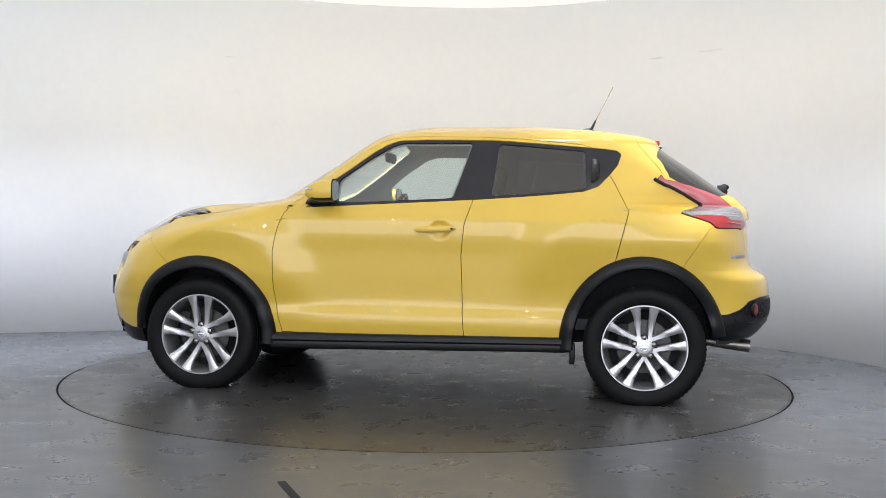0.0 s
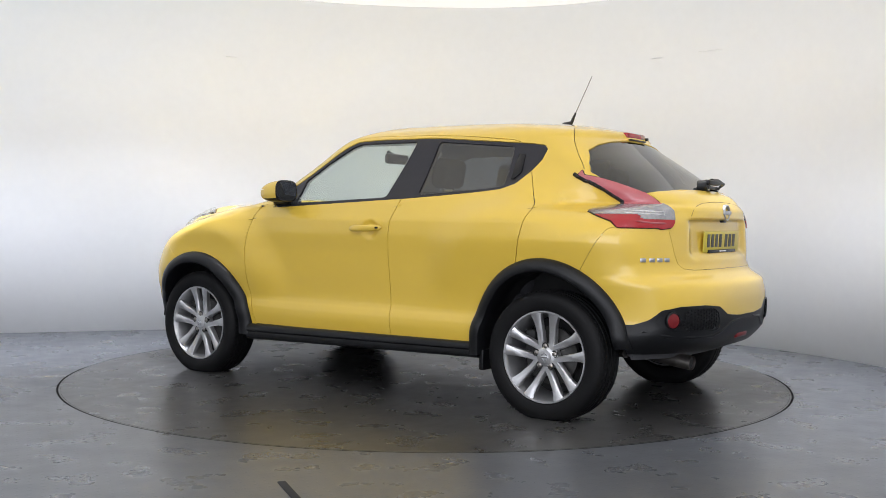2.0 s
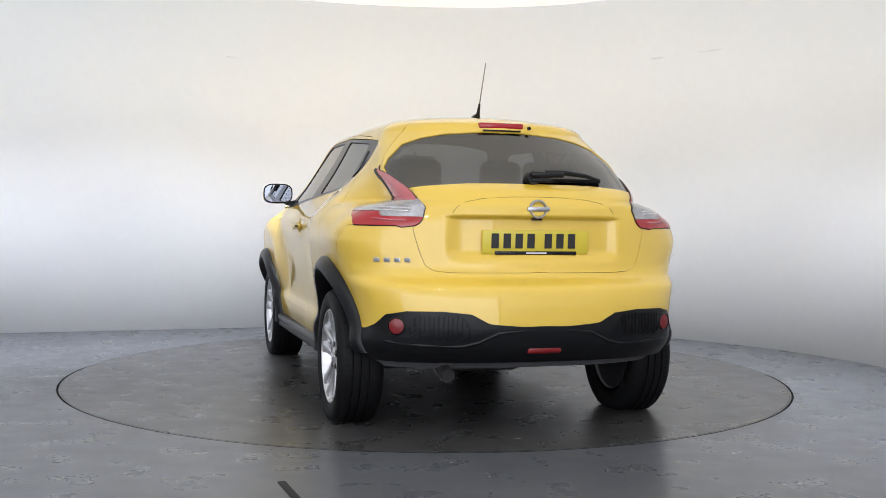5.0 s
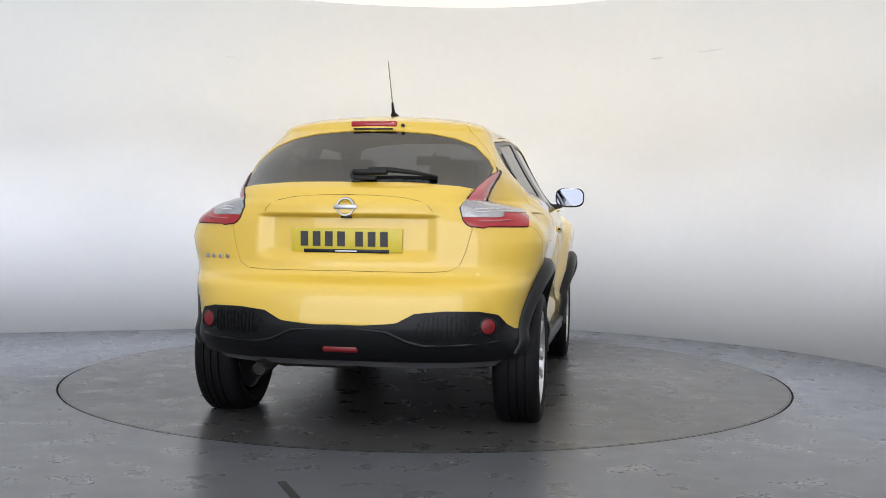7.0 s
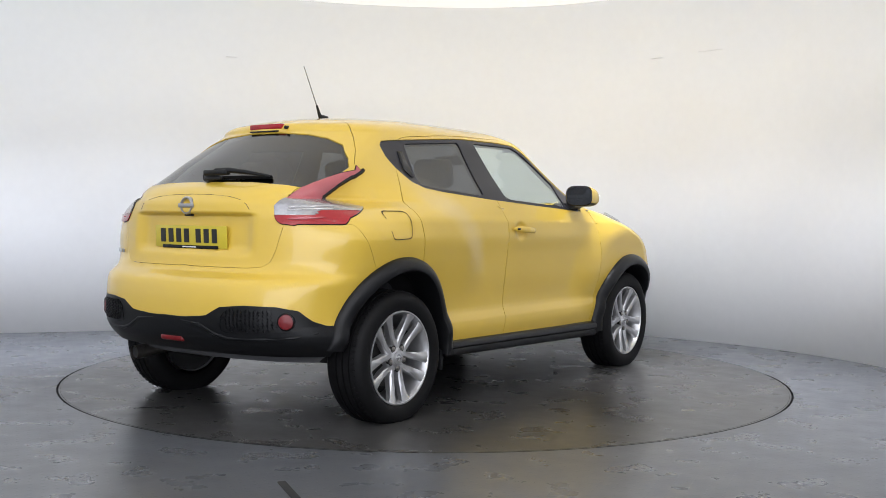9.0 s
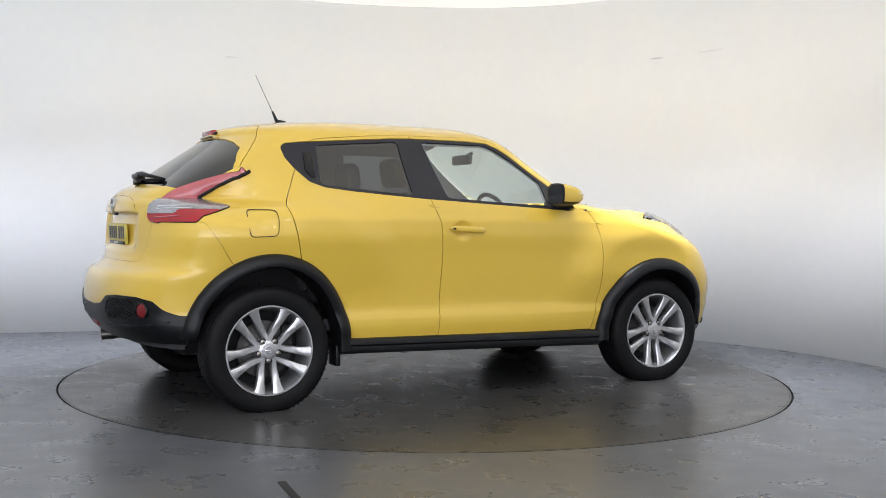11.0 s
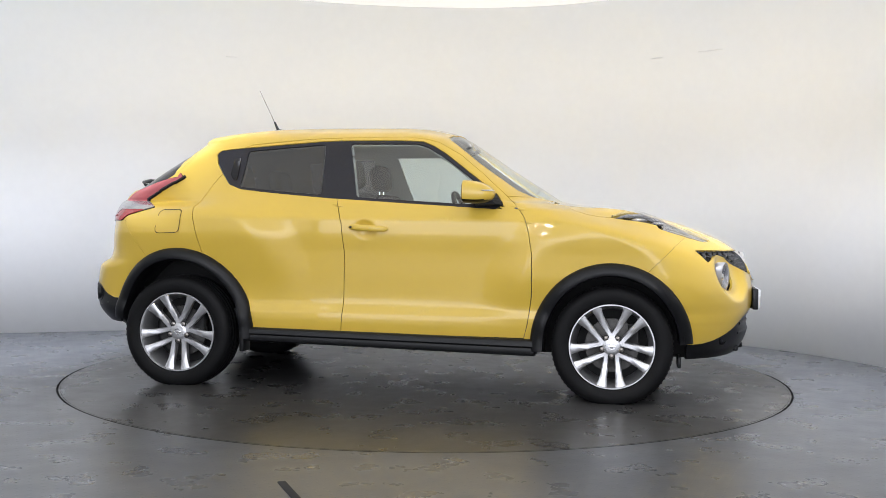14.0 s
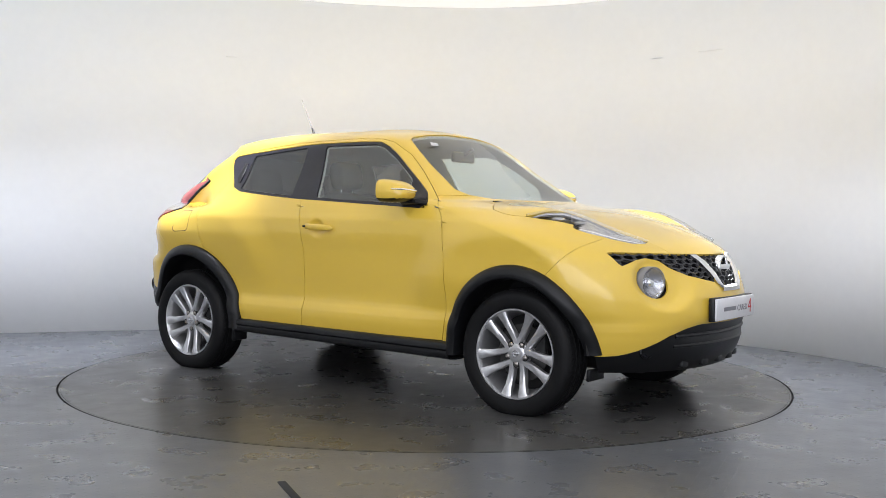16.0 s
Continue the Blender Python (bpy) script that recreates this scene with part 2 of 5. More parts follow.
def strip_wall(name, line, low, high, thick, mat, label):
    """A wall of even thickness that stands outside the line."""
    n = len(line)
    outer = []
    for k in range(n):
        a, b = Vector(line[max(k - 1, 0)]), Vector(line[min(k + 1, n - 1)])
        d = (b - a).normalized()
        outer.append((line[k][0] - d.y * thick, line[k][1] + d.x * thick))
    verts = [(*p, z) for z in (low, high) for p in line] + [(*p, z) for z in (low, high) for p in outer]
    faces = []
    for k in range(n - 1):
        faces += [(k, k + 1, n + k + 1, n + k), (2 * n + k + 1, 2 * n + k, 3 * n + k, 3 * n + k + 1), (n + k, n + k + 1, 3 * n + k + 1, 3 * n + k), (k + 1, k, 2 * n + k, 2 * n + k + 1)]
    return tagged(mesh_object(name, verts, faces, mat), label, "wall", kind="structure")


TREAD_ANGLE, TREAD_PITCH = -68.5, 0.046


def tread(xs, ys, keep, height):
    """Raised lugs of a tread plate, in two directions by turns, over a stretch of floor."""
    ca, sa = math.cos(radians(TREAD_ANGLE)), math.sin(radians(TREAD_ANGLE))
    reach = int(6.5 / TREAD_PITCH)
    i, j = np.meshgrid(np.arange(-reach, reach), np.arange(-reach, reach), indexing="ij")
    u, v = (i * TREAD_PITCH).ravel(), (j * TREAD_PITCH).ravel()
    odd = ((i + j) % 2).ravel().astype(bool)
    x, y = u * ca - v * sa, u * sa + v * ca
    ok = (x > xs[0]) & (x < xs[1]) & (y > ys[0]) & (y < ys[1]) & keep(x, y)
    x, y, odd = x[ok], y[ok], odd[ok]
    turn = np.where(odd, radians(TREAD_ANGLE + 45), radians(TREAD_ANGLE - 45))
    shape = [(-0.015, 0, 0), (-0.008, -0.0042, 0), (0.008, -0.0042, 0), (0.015, 0, 0), (0.008, 0.0042, 0), (-0.008, 0.0042, 0), (-0.008, 0, 1), (0.008, 0, 1)]
    pts = np.zeros((len(x), 8, 3))
    for k, (a, b, c) in enumerate(shape):
        pts[:, k, 0] = x + a * np.cos(turn) - b * np.sin(turn)
        pts[:, k, 1] = y + a * np.sin(turn) + b * np.cos(turn)
        pts[:, k, 2] = c * height
    quads = [(0, 1, 6), (1, 2, 7, 6), (2, 3, 7), (3, 4, 7), (4, 5, 6, 7), (5, 0, 6)]
    faces = [tuple(8 * n + q for q in f) for n in range(len(x)) for f in quads]
    return pts.reshape(-1, 3).tolist(), faces


def studio():
    whole = rounded(WALL_LINE)
    line = [q for q in whole if q[1] > -3.0]
    first = next(k for k, q in enumerate(whole) if q[1] > -3.0)
    last = len(whole) - next(k for k, q in enumerate(whole[::-1]) if q[1] > -3.0)
    strip_wall("wall_left", whole[: first + 1], -0.02, CEILING_Z, 0.12, DARK_WALL, "plain white side wall of the studio behind the camera")
    strip_wall("wall_right", whole[last - 1:], -0.02, CEILING_Z, 0.12, DARK_WALL, "plain white side wall of the studio near the camera")
    strip_wall("wall_curved", line, -0.02, CEILING_Z, 0.12, WALL, "curved seamless cream-white studio wall behind the turntable")
    back = strip_wall("wall_back", [(3.62, -8.5), (-5.02, -8.5)], -0.02, CEILING_Z, 0.12, DARK_WALL, "plain white back wall of the studio")
    # floor with a round hole
    ring, hole = 128, 2.2420
    verts, faces = [], []
    radii = [hole, 2.3, 2.5, 2.9, 3.5, 5, 8, 12]
    for r in radii:
        for k in range(ring):
            a = 2 * math.pi * k / ring
            verts.append((r * math.cos(a), r * math.sin(a), 0.0))
    for j in range(len(radii) - 1):
        for k in range(ring):
            a, b = j * ring + k, j * ring + (k + 1) % ring
            faces.append((a, a + ring, b + ring, b))
    floor = tagged(mesh_object("floor", verts, faces, FLOOR_PAINT, smooth=False), "grey painted tread-plate floor, slightly glossy and scuffed", "floor", kind="structure")
    lugs = tread((-3.7, 3.5), (-3.5, 3.0), lambda x, y: np.hypot(x, y) > hole + 0.02, 0.0005)
    tagged(mesh_object("tread_pattern", *lugs, FLOOR_PAINT, floor, smooth=True), kind="stuff")
    bm = bmesh.new()
    bmesh.ops.create_circle(bm, cap_ends=True, radius=2.4, segments=96, matrix=Matrix.Translation((0, 0, -0.055)))
    tagged(part("pit_floor", bm, PIT, None), "dark bottom of the turntable gap", "floor", kind="structure")
    # ceiling
    bm = bmesh.new()
    box(bm, (-0.7, -2.5, CEILING_Z + 0.06), (9.6, 13.0, 0.12))
    tagged(part("ceiling", bm, CEILING, None, smooth=False), "flat white studio ceiling meeting the curved wall", "ceiling", kind="structure")
    # slot in the floor, drawn as a thin dark strip laid over it
    bm = bmesh.new()
    a, b = Vector((-0.545, -2.74)), Vector((-0.44, -3.02))
    box(bm, ((a.x + b.x) / 2, (a.y + b.y) / 2, 0.001), ((b - a).length, 0.032, 0.006), 0.002, Matrix.Rotation(math.atan2(b.y - a.y, b.x - a.x), 3, "Z"))
    tagged(part("floor_slot", bm, PIT, None), "thin dark strip drawn for a slot in the grey floor", "floor strip")
    # hairline joints of the wall's boards
    for x0, x1, z in ((-1.9, -1.66, 2.405), (1.83, 2.02, 2.405), (2.2, 2.42, 2.42)):
        pts = [p for p in line if x0 - 0.15 < p[0] < x1 + 0.15 and p[1] > 0.5]
        pts = [p for p in pts if x0 <= p[0] <= x1] or pts
        bm = bmesh.new()
        rows = []
        for k, p in enumerate(pts):
            d = Vector((-p[0], -p[1] - 1)).normalized() * 0.004
            rows.append([bm.verts.new((p[0] + d.x * s, p[1] + d.y * s, zz)) for s, zz in ((-1, z), (1, z + 0.0005), (1, z + 0.005), (-1, z + 0.006))])
        for r, q in zip(rows, rows[1:]):
            for k in range(4):
                bm.faces.new((r[k], r[(k + 1) % 4], q[(k + 1) % 4], q[k]))
        tagged(part("trim", bm, WALL, None, smooth=False), "thin horizontal joint in the cream wall lining", "wall joint", kind="structure")


studio()


def turntable():
    table = tagged(new("turntable"), "round grey tread-plate turntable flush with the floor", "turntable")
    ring = 128

    def rings(prof, close):
        bm = bmesh.new()
        rows = [[bm.verts.new((r * math.cos(2 * math.pi * k / ring), r * math.sin(2 * math.pi * k / ring), z)) for k in range(ring)] for r, z in prof]
        for p, q in zip(rows, rows[1:]):
            for k in range(ring):
                bm.faces.new((p[k], p[(k + 1) % ring], q[(k + 1) % ring], q[k]))
        if close:
            bm.faces.new(rows[-1])
        return bm

    deck = part("deck", rings([(2.2190, -0.0006), (2.2175, 0.0)], True), DISC_PAINT, table, "worn grey tread-plate deck", smooth=False)
    lugs = tread((-2.3, 2.3), (-2.3, 2.3), lambda x, y: np.hypot(x, y) < 2.19, 0.0002)
    tagged(mesh_object("tread_pattern", *lugs, DISC_PAINT, deck, smooth=True), kind="stuff")
    part("rim_band", rings([(2.2300, -0.0008), (2.2202, -0.0008)], False), DISC_PAINT, table, "steel rim band of the deck", smooth=False)
    return table


TURNTABLE = turntable()

# ---------------------------------------------------------------- the car's body surface
CAR = new("car")
tagged(CAR, "shiny yellow compact crossover car with black cladding on the turntable", "car")

REAR_X = curve_of([(0.18, -1.78), (0.30, -1.84), (0.36, -1.93), (0.44, -1.99), (0.52, -2.008), (0.60, -2.005), (0.66, -1.996), (0.69, -1.985), (0.715, -1.952), (0.735, -1.914), (0.755, -1.900), (0.80, -1.892), (0.95, -1.885),
                   (1.02, -1.88), (1.07, -1.872), (1.10, -1.855), (1.14, -1.815), (1.17, -1.76), (1.30, -1.575), (1.432, -1.385), (1.447, -1.365), (1.46, -1.362), (1.485, -1.345), (1.50, -1.30),
                   (1.525, -1.19), (1.551, -0.93), (1.559, -0.70), (1.567, -0.42), (1.572, -0.2)])
FRONT_X = curve_of([(0.18, 1.86), (0.22, 1.96), (0.30, 2.03), (0.40, 2.065), (0.50, 2.085), (0.60, 2.085), (0.70, 2.065), (0.78, 2.03), (0.83, 1.985), (0.86, 1.945), (0.89, 1.895), (0.92, 1.83), (0.95, 1.755), (0.99, 1.64),
                    (1.03, 1.49), (1.06, 1.33), (1.08, 1.17), (1.095, 1.05), (1.105, 0.98), (1.12, 0.93), (1.164, 0.855), (1.217, 0.772), (1.335, 0.586), (1.46, 0.400), (1.51, 0.318), (1.535, 0.255),
                    (1.551, 0.19), (1.562, 0.10), (1.568, 0.0), (1.572, -0.1)])
HALF_W = curve_of([(0.18, 0.77), (0.30, 0.80), (0.35, 0.814), (0.42, 0.825), (0.445, 0.824), (0.475, 0.816), (0.500, 0.808), (0.52, 0.806), (0.60, 0.808), (0.70, 0.815), (0.80, 0.825), (0.92, 0.842), (0.98, 0.841), (1.03, 0.823), (1.11, 0.785),
                   (1.15, 0.762), (1.25, 0.70), (1.35, 0.645), (1.44, 0.597), (1.47, 0.572), (1.50, 0.525), (1.53, 0.44), (1.55, 0.345), (1.563, 0.22), (1.572, 0.05)])
REAR_DEPTH = curve_of([(0.18, 0.5), (0.5, 0.46), (0.70, 0.44), (0.76, 0.40), (1.0, 0.42), (1.045, 0.41), (1.085, 0.31), (1.15, 0.30), (1.25, 0.33), (1.42, 0.32), (1.46, 0.30), (1.5, 0.34), (1.55, 0.4), (1.572, 0.2)])
FRONT_DEPTH = curve_of([(0.18, 0.6), (0.5, 0.58), (0.8, 0.58), (0.95, 0.62), (1.0, 0.66), (1.07, 0.55), (1.10, 0.40), (1.14, 0.32), (1.3, 0.28), (1.46, 0.24), (1.53, 0.3), (1.572, 0.2)])
REAR_N = curve_of([(0.18, 2.6), (0.5, 2.7), (0.7, 2.6), (0.8, 2.4), (1.03, 2.4), (1.085, 2.6), (1.2, 2.5), (1.32, 2.25), (1.46, 2.1), (1.572, 2.1)])
FRONT_N = curve_of([(0.18, 2.2), (0.5, 2.1), (0.8, 1.85), (1.0, 1.85), (1.08, 2.0), (1.2, 2.3), (1.46, 2.5), (1.572, 2.2)])


TAIL_WAIST = curve_of([(0.9, 0.0), (0.95, 0.012), (1.0, 0.028), (1.03, 0.04), (1.05, 0.062), (1.07, 0.125), (1.085, 0.165), (1.11, 0.14), (1.14, 0.11), (1.2, 0.062), (1.25, 0.028), (1.3, 0.008), (1.35, 0.0), (1.6, 0.0)])


def bell(v, centre, width):
    return math.exp(-(((v - centre) / width) ** 2))


def step(a, b, v):
    t = min(max((v - a) / (b - a), 0.0), 1.0)
    return t * t * (3 - 2 * t)


def half_width(x, z):
    w = HALF_W(z)
    # muscular haunches over both wheels, with a soft edge that follows the arch
    w += 0.050 * (1 - step(0.76, 1.14, math.hypot((x + 1.22) / 0.68, (z - 0.60) / 0.62))) * step(0.50, 0.90, z) * (1 - step(0.92, 1.06, z) * step(-1.2, -1.55, x))
    w += 0.055 * (1 - step(0.72, 1.18, math.hypot((x - 1.25) / 0.64, (z - 0.56) / 0.50))) * step(0.38, 0.70, z)
    w -= TAIL_WAIST(z) * step(-1.0, -1.45, x)
    w -= 0.006 * bell(x, 0.05, 0.55) * bell(z, 0.55, 0.07)
    w -= 0.028 * step(-1.35, -1.75, x) * (1 - step(0.90, 1.0, z))
    w -= 0.026 * (1 - step(0.42, 0.56, z)) * step(1.35, 1.60, x)
    w -= 0.013 * (1 - step(0.030, 0.062, math.hypot(x + 0.135, z - 0.937)))
    if z > 1.0:
        w *= 1 - 0.075 * step(-0.25, -1.3, x) * step(1.0, 1.15, z)
        w *= 1 - 0.05 * step(0.1, 0.8, x) * step(1.05, 1.2, z)
    return w


def rear_recess(y, z):
    """Depth of the number-plate recess in the tailgate."""
    across = 1 - step(0.355, 0.435, abs(y))
    return 0.032 * across * step(0.80, 0.86, z) * (1 - step(1.004, 1.012, z)) + 0.010 * across * step(1.012, 1.02, z) * (1 - step(1.05, 1.105, z)) * -1


def front_shape(y, z):
    """Bumper hollow under the nose and the sunken lamp bowls."""
    d = 0.0
    r = math.hypot((abs(y) - 0.505) / 1.15, z - 0.69)
    d -= 0.040 * (1 - step(0.085, 0.145, r))
    d -= 0.03 * bell(z, 0.44, 0.05) * (1 - step(0.25, 0.6, abs(y)))
    return d


def contour(z, nr, ns, nf):
    """Half of the body's outline at height z: from the tail's middle round the left side to the nose's middle."""
    xr, xf = REAR_X(z), FRONT_X(z)
    span = xf - xr
    dr, df = min(REAR_DEPTH(z), 0.45 * span), min(FRONT_DEPTH(z), 0.45 * span)
    er, ef = REAR_N(z), FRONT_N(z)
    pts = []
    for k in range(nr):
        t = 0.5 * math.pi * k / nr
        x = xr + dr * (1 - math.cos(t) ** (2 / er))
        y = half_width(x, z) * math.sin(t) ** (2 / er)
        pts.append([x + rear_recess(y, z), y, z])
    for k in range(ns):
        x = xr + dr + (span - dr - df) * k / ns
        pts.append([x, half_width(x, z), z])
    for k in range(nf, -1, -1):
        t = 0.5 * math.pi * k / nf
        x = xf - df * (1 - math.cos(t) ** (2 / ef))
        y = half_width(x, z) * max(math.sin(t), 0.0) ** (2 / ef)
        pts.append([x + front_shape(y, z), y, z])
    for p in pts:
        # raised wing crests that carry the headlamps
        if p[2] > 0.86 and p[0] > 0.9:
            p[2] += 0.042 * bell(p[1], 0.60, 0.11) * bell(p[0], 1.40, 0.24) * step(0.86, 0.97, p[2])
    return pts


LEVELS = list(np.arange(0.19, 0.40, 0.0125)) + list(np.arange(0.40, 0.56, 0.006)) + list(np.arange(0.56, 0.93, 0.010)) + list(np.arange(0.93, 1.115, 0.0055)) + list(np.arange(1.115, 1.42, 0.0065)) + list(np.arange(1.42, 1.50, 0.006)) + \
    list(np.arange(1.50, 1.555, 0.0036)) + list(np.linspace(1.5555, 1.5715, 14))
ROWS = [contour(float(z), 46, 170, 50) for z in LEVELS]
COLS = len(ROWS[0])
SHELL = np.array(ROWS).reshape(-1, 3)
QUADS = [(i * COLS + j, (i + 1) * COLS + j, (i + 1) * COLS + j + 1, i * COLS + j + 1) for i in range(len(ROWS) - 1) for j in range(COLS - 1)]
TOP_ROW = [(len(ROWS) - 1) * COLS + j for j in range(COLS)]


def arch(cx, cz, rx, rz, n=40, low=-60):
    out = []
    for k in range(n + 1):
        a = radians(low + (180 - 2 * low) * k / n)
        out.append((cx + rx * math.cos(a), cz + rz * math.sin(a)))
    return out


def inside(px, pz, poly):
    hit = np.zeros(len(px), bool)
    n = len(poly)
    for k in range(n):
        (x0, z0), (x1, z1) = poly[k], poly[(k + 1) % n]
        if z0 == z1:
            continue
        cross = (z0 > pz) != (z1 > pz)
        hit ^= cross & (px < (x1 - x0) * (pz - z0) / (z1 - z0) + x0)
    return hit


def cornered(poly, r):
    """The polygon with its corners rounded over about r."""
    out, n = [], len(poly)
    for k in range(n):
        p, c, q = Vector(poly[k - 1]), Vector(poly[k]), Vector(poly[(k + 1) % n])
        a = c + (p - c).normalized() * min(r, (p - c).length / 3)
        b = c + (q - c).normalized() * min(r, (q - c).length / 3)
        for t in (0, 0.25, 0.5, 0.75, 1):
            out.append(tuple((1 - t) ** 2 * a + 2 * t * (1 - t) * c + t * t * b))
    return out


REAR_WHEEL, FRONT_WHEEL, HUB_Z = -1.265, 1.265, 0.314
# outlines as (view, polygon, where it holds); first found wins
B_LINE = [(-0.277, 0.30), (-0.263, 0.478), (-0.253, 0.797), (-0.271, 0.971), (-0.310, 1.098), (-0.328, 1.271), (-0.352, 1.474)]
DOOR_FRONT = [(0.05, 1.480), (0.177, 1.464), (0.248, 1.446), (0.380, 1.372), (0.509, 1.269), (0.663, 1.136), (0.726, 1.079), (0.775, 1.016), (0.802, 0.936), (0.824, 0.809), (0.824, 0.584), (0.801, 0.423), (0.770, 0.30)]
DOOR_REAR = [(-0.582, 1.463), (-0.90, 1.433), (-0.950, 1.420), (-0.985, 1.378), (-1.082, 1.229), (-1.171, 1.052), (-1.143, 0.945), (-1.104, 0.787), (-1.0, 0.5), (-0.80, 0.30)]
DLO = [(-1.126, 1.374), (-1.105, 1.397), (-1.019, 1.408), (-0.468, 1.452), (-0.337, 1.457), (-0.01, 1.459), (0.150, 1.452), (0.220, 1.424), (0.294, 1.380), (0.460, 1.256), (0.610, 1.147), (0.65, 1.09), (0.62, 1.057),
       (0.191, 1.081), (-0.333, 1.110), (-0.595, 1.130), (-0.791, 1.147), (-0.921, 1.161), (-1.002, 1.190), (-1.067, 1.260), (-1.110, 1.318)]
GLASS_REAR = [(-0.925, 1.394), (-0.440, 1.434), (-0.415, 1.134), (-0.595, 1.147), (-0.788, 1.163), (-0.934, 1.180)]
GLASS_FRONT = [(-0.284, 1.439), (0.121, 1.439), (0.182, 1.420), (0.317, 1.338), (0.476, 1.220), (0.476, 1.086), (0.191, 1.099), (-0.196, 1.120)]
TAIL_LAMP = [(-1.285, 1.256), (-1.330, 1.224), (-1.455, 1.166), (-1.53, 1.120), (-1.572, 1.096), (-1.56, 1.080), (-1.450, 1.047), (-1.53, 1.020), (-1.60, 0.998), (-1.635, 0.968), (-2.2, 0.966), (-2.2, 1.28)]
TAIL_INNER = [(0.640, 1.245), (0.612, 1.215), (0.565, 1.14), (0.535, 1.09), (0.513, 1.05), (0.53, 0.995), (0.552, 0.970), (0.60, 0.964), (1.0, 0.90), (1.0, 1.26), (0.66, 1.26)]
REAR_GLASS = [(-0.1, 1.169), (0.14, 1.169), (0.30, 1.167), (0.50, 1.152), (0.566, 1.141), (0.612, 1.215), (0.616, 1.25), (0.590, 1.295), (0.512, 1.368), (0.42, 1.402), (0.305, 1.424), (0.10, 1.440), (-0.1, 1.441)]
TAILGATE = [(-0.1, 0.757), (0.40, 0.757), (0.482, 0.764), (0.520, 0.79), (0.545, 0.85), (0.572, 0.955), (0.53, 1.05), (0.53, 1.085), (0.555, 1.145), (0.50, 1.155), (0.0, 1.172), (-0.1, 1.172)]
SPOILER = [(-1.16, -0.1), (-1.16, 0.25), (-1.185, 0.40), (-1.235, 0.50), (-1.30, 0.575), (-1.36, 0.62), (-1.8, 0.7), (-1.8, -0.1)]
REAR_SKIRT = [(-0.1, 0.524), (0.116, 0.524), (0.262, 0.536), (0.345, 0.580), (0.47, 0.592), (0.62, 0.590), (0.70, 0.572), (0.735, 0.525), (0.765, 0.50), (1.2, 0.50), (1.2, 0.0), (-0.1, 0.0)]
FRONT_SKIRT = [(-0.1, 0.478), (0.1, 0.48), (0.30, 0.480), (0.40, 0.462), (0.50, 0.430), (0.58, 0.386), (0.642, 0.352), (0.69, 0.332), (0.76, 0.322), (1.2, 0.32), (1.2, 0.0), (-0.1, 0.0)]
HEAD_LAMP = [(1.245, 0.726), (1.30, 0.662), (1.38, 0.600), (1.48, 0.552), (1.58, 0.517), (1.69, 0.472), (1.81, 0.420), (1.757, 0.527), (1.672, 0.604), (1.577, 0.666), (1.510, 0.694), (1.50, 0.668), (1.45, 0.682), (1.333, 0.713)]
HOOD = [(0.9, -0.1), (0.9, 0.60), (0.985, 0.622), (1.01, 0.68), (1.05, 0.735), (1.12, 0.755), (1.18, 0.748), (1.245, 0.726), (1.30, 0.662), (1.38, 0.600), (1.48, 0.552), (1.58, 0.517), (1.69, 0.472), (1.81, 0.420), (1.893, 0.378), (1.93, 0.36), (2.2, 0.36), (2.2, -0.1)]
GRILLE = [(-0.1, 0.830), (0.126, 0.830), (0.387, 0.837), (0.574, 0.843), (0.705, 0.845), (0.685, 0.775), (0.602, 0.806), (0.54, 0.816), (0.47, 0.803), (0.42, 0.765), (0.353, 0.726), (0.25, 0.705), (0.16, 0.688), (0.12, 0.66), (-0.1, 0.66)]
WINDSCREEN = [(-0.1, 1.112), (0.3, 1.112), (0.48, 1.116), (0.585, 1.135), (0.622, 1.165), (0.610, 1.20), (0.565, 1.32), (0.525, 1.42), (0.497, 1.464), (0.45, 1.485), (0.3, 1.508), (0.15, 1.518), (-0.1, 1.520)]
FRONT_SEAM = [(1.43, 0.70), (1.60, 0.87), (1.68, 0.93), (2.3, 0.90), (2.3, 0.0), (1.3, 0.0)]
REAR_SEAM = [(-1.45, 0.74), (-1.60, 0.965), (-1.75, 0.99), (-2.3, 0.99), (-2.3, 0.0), (-1.4, 0.0)]

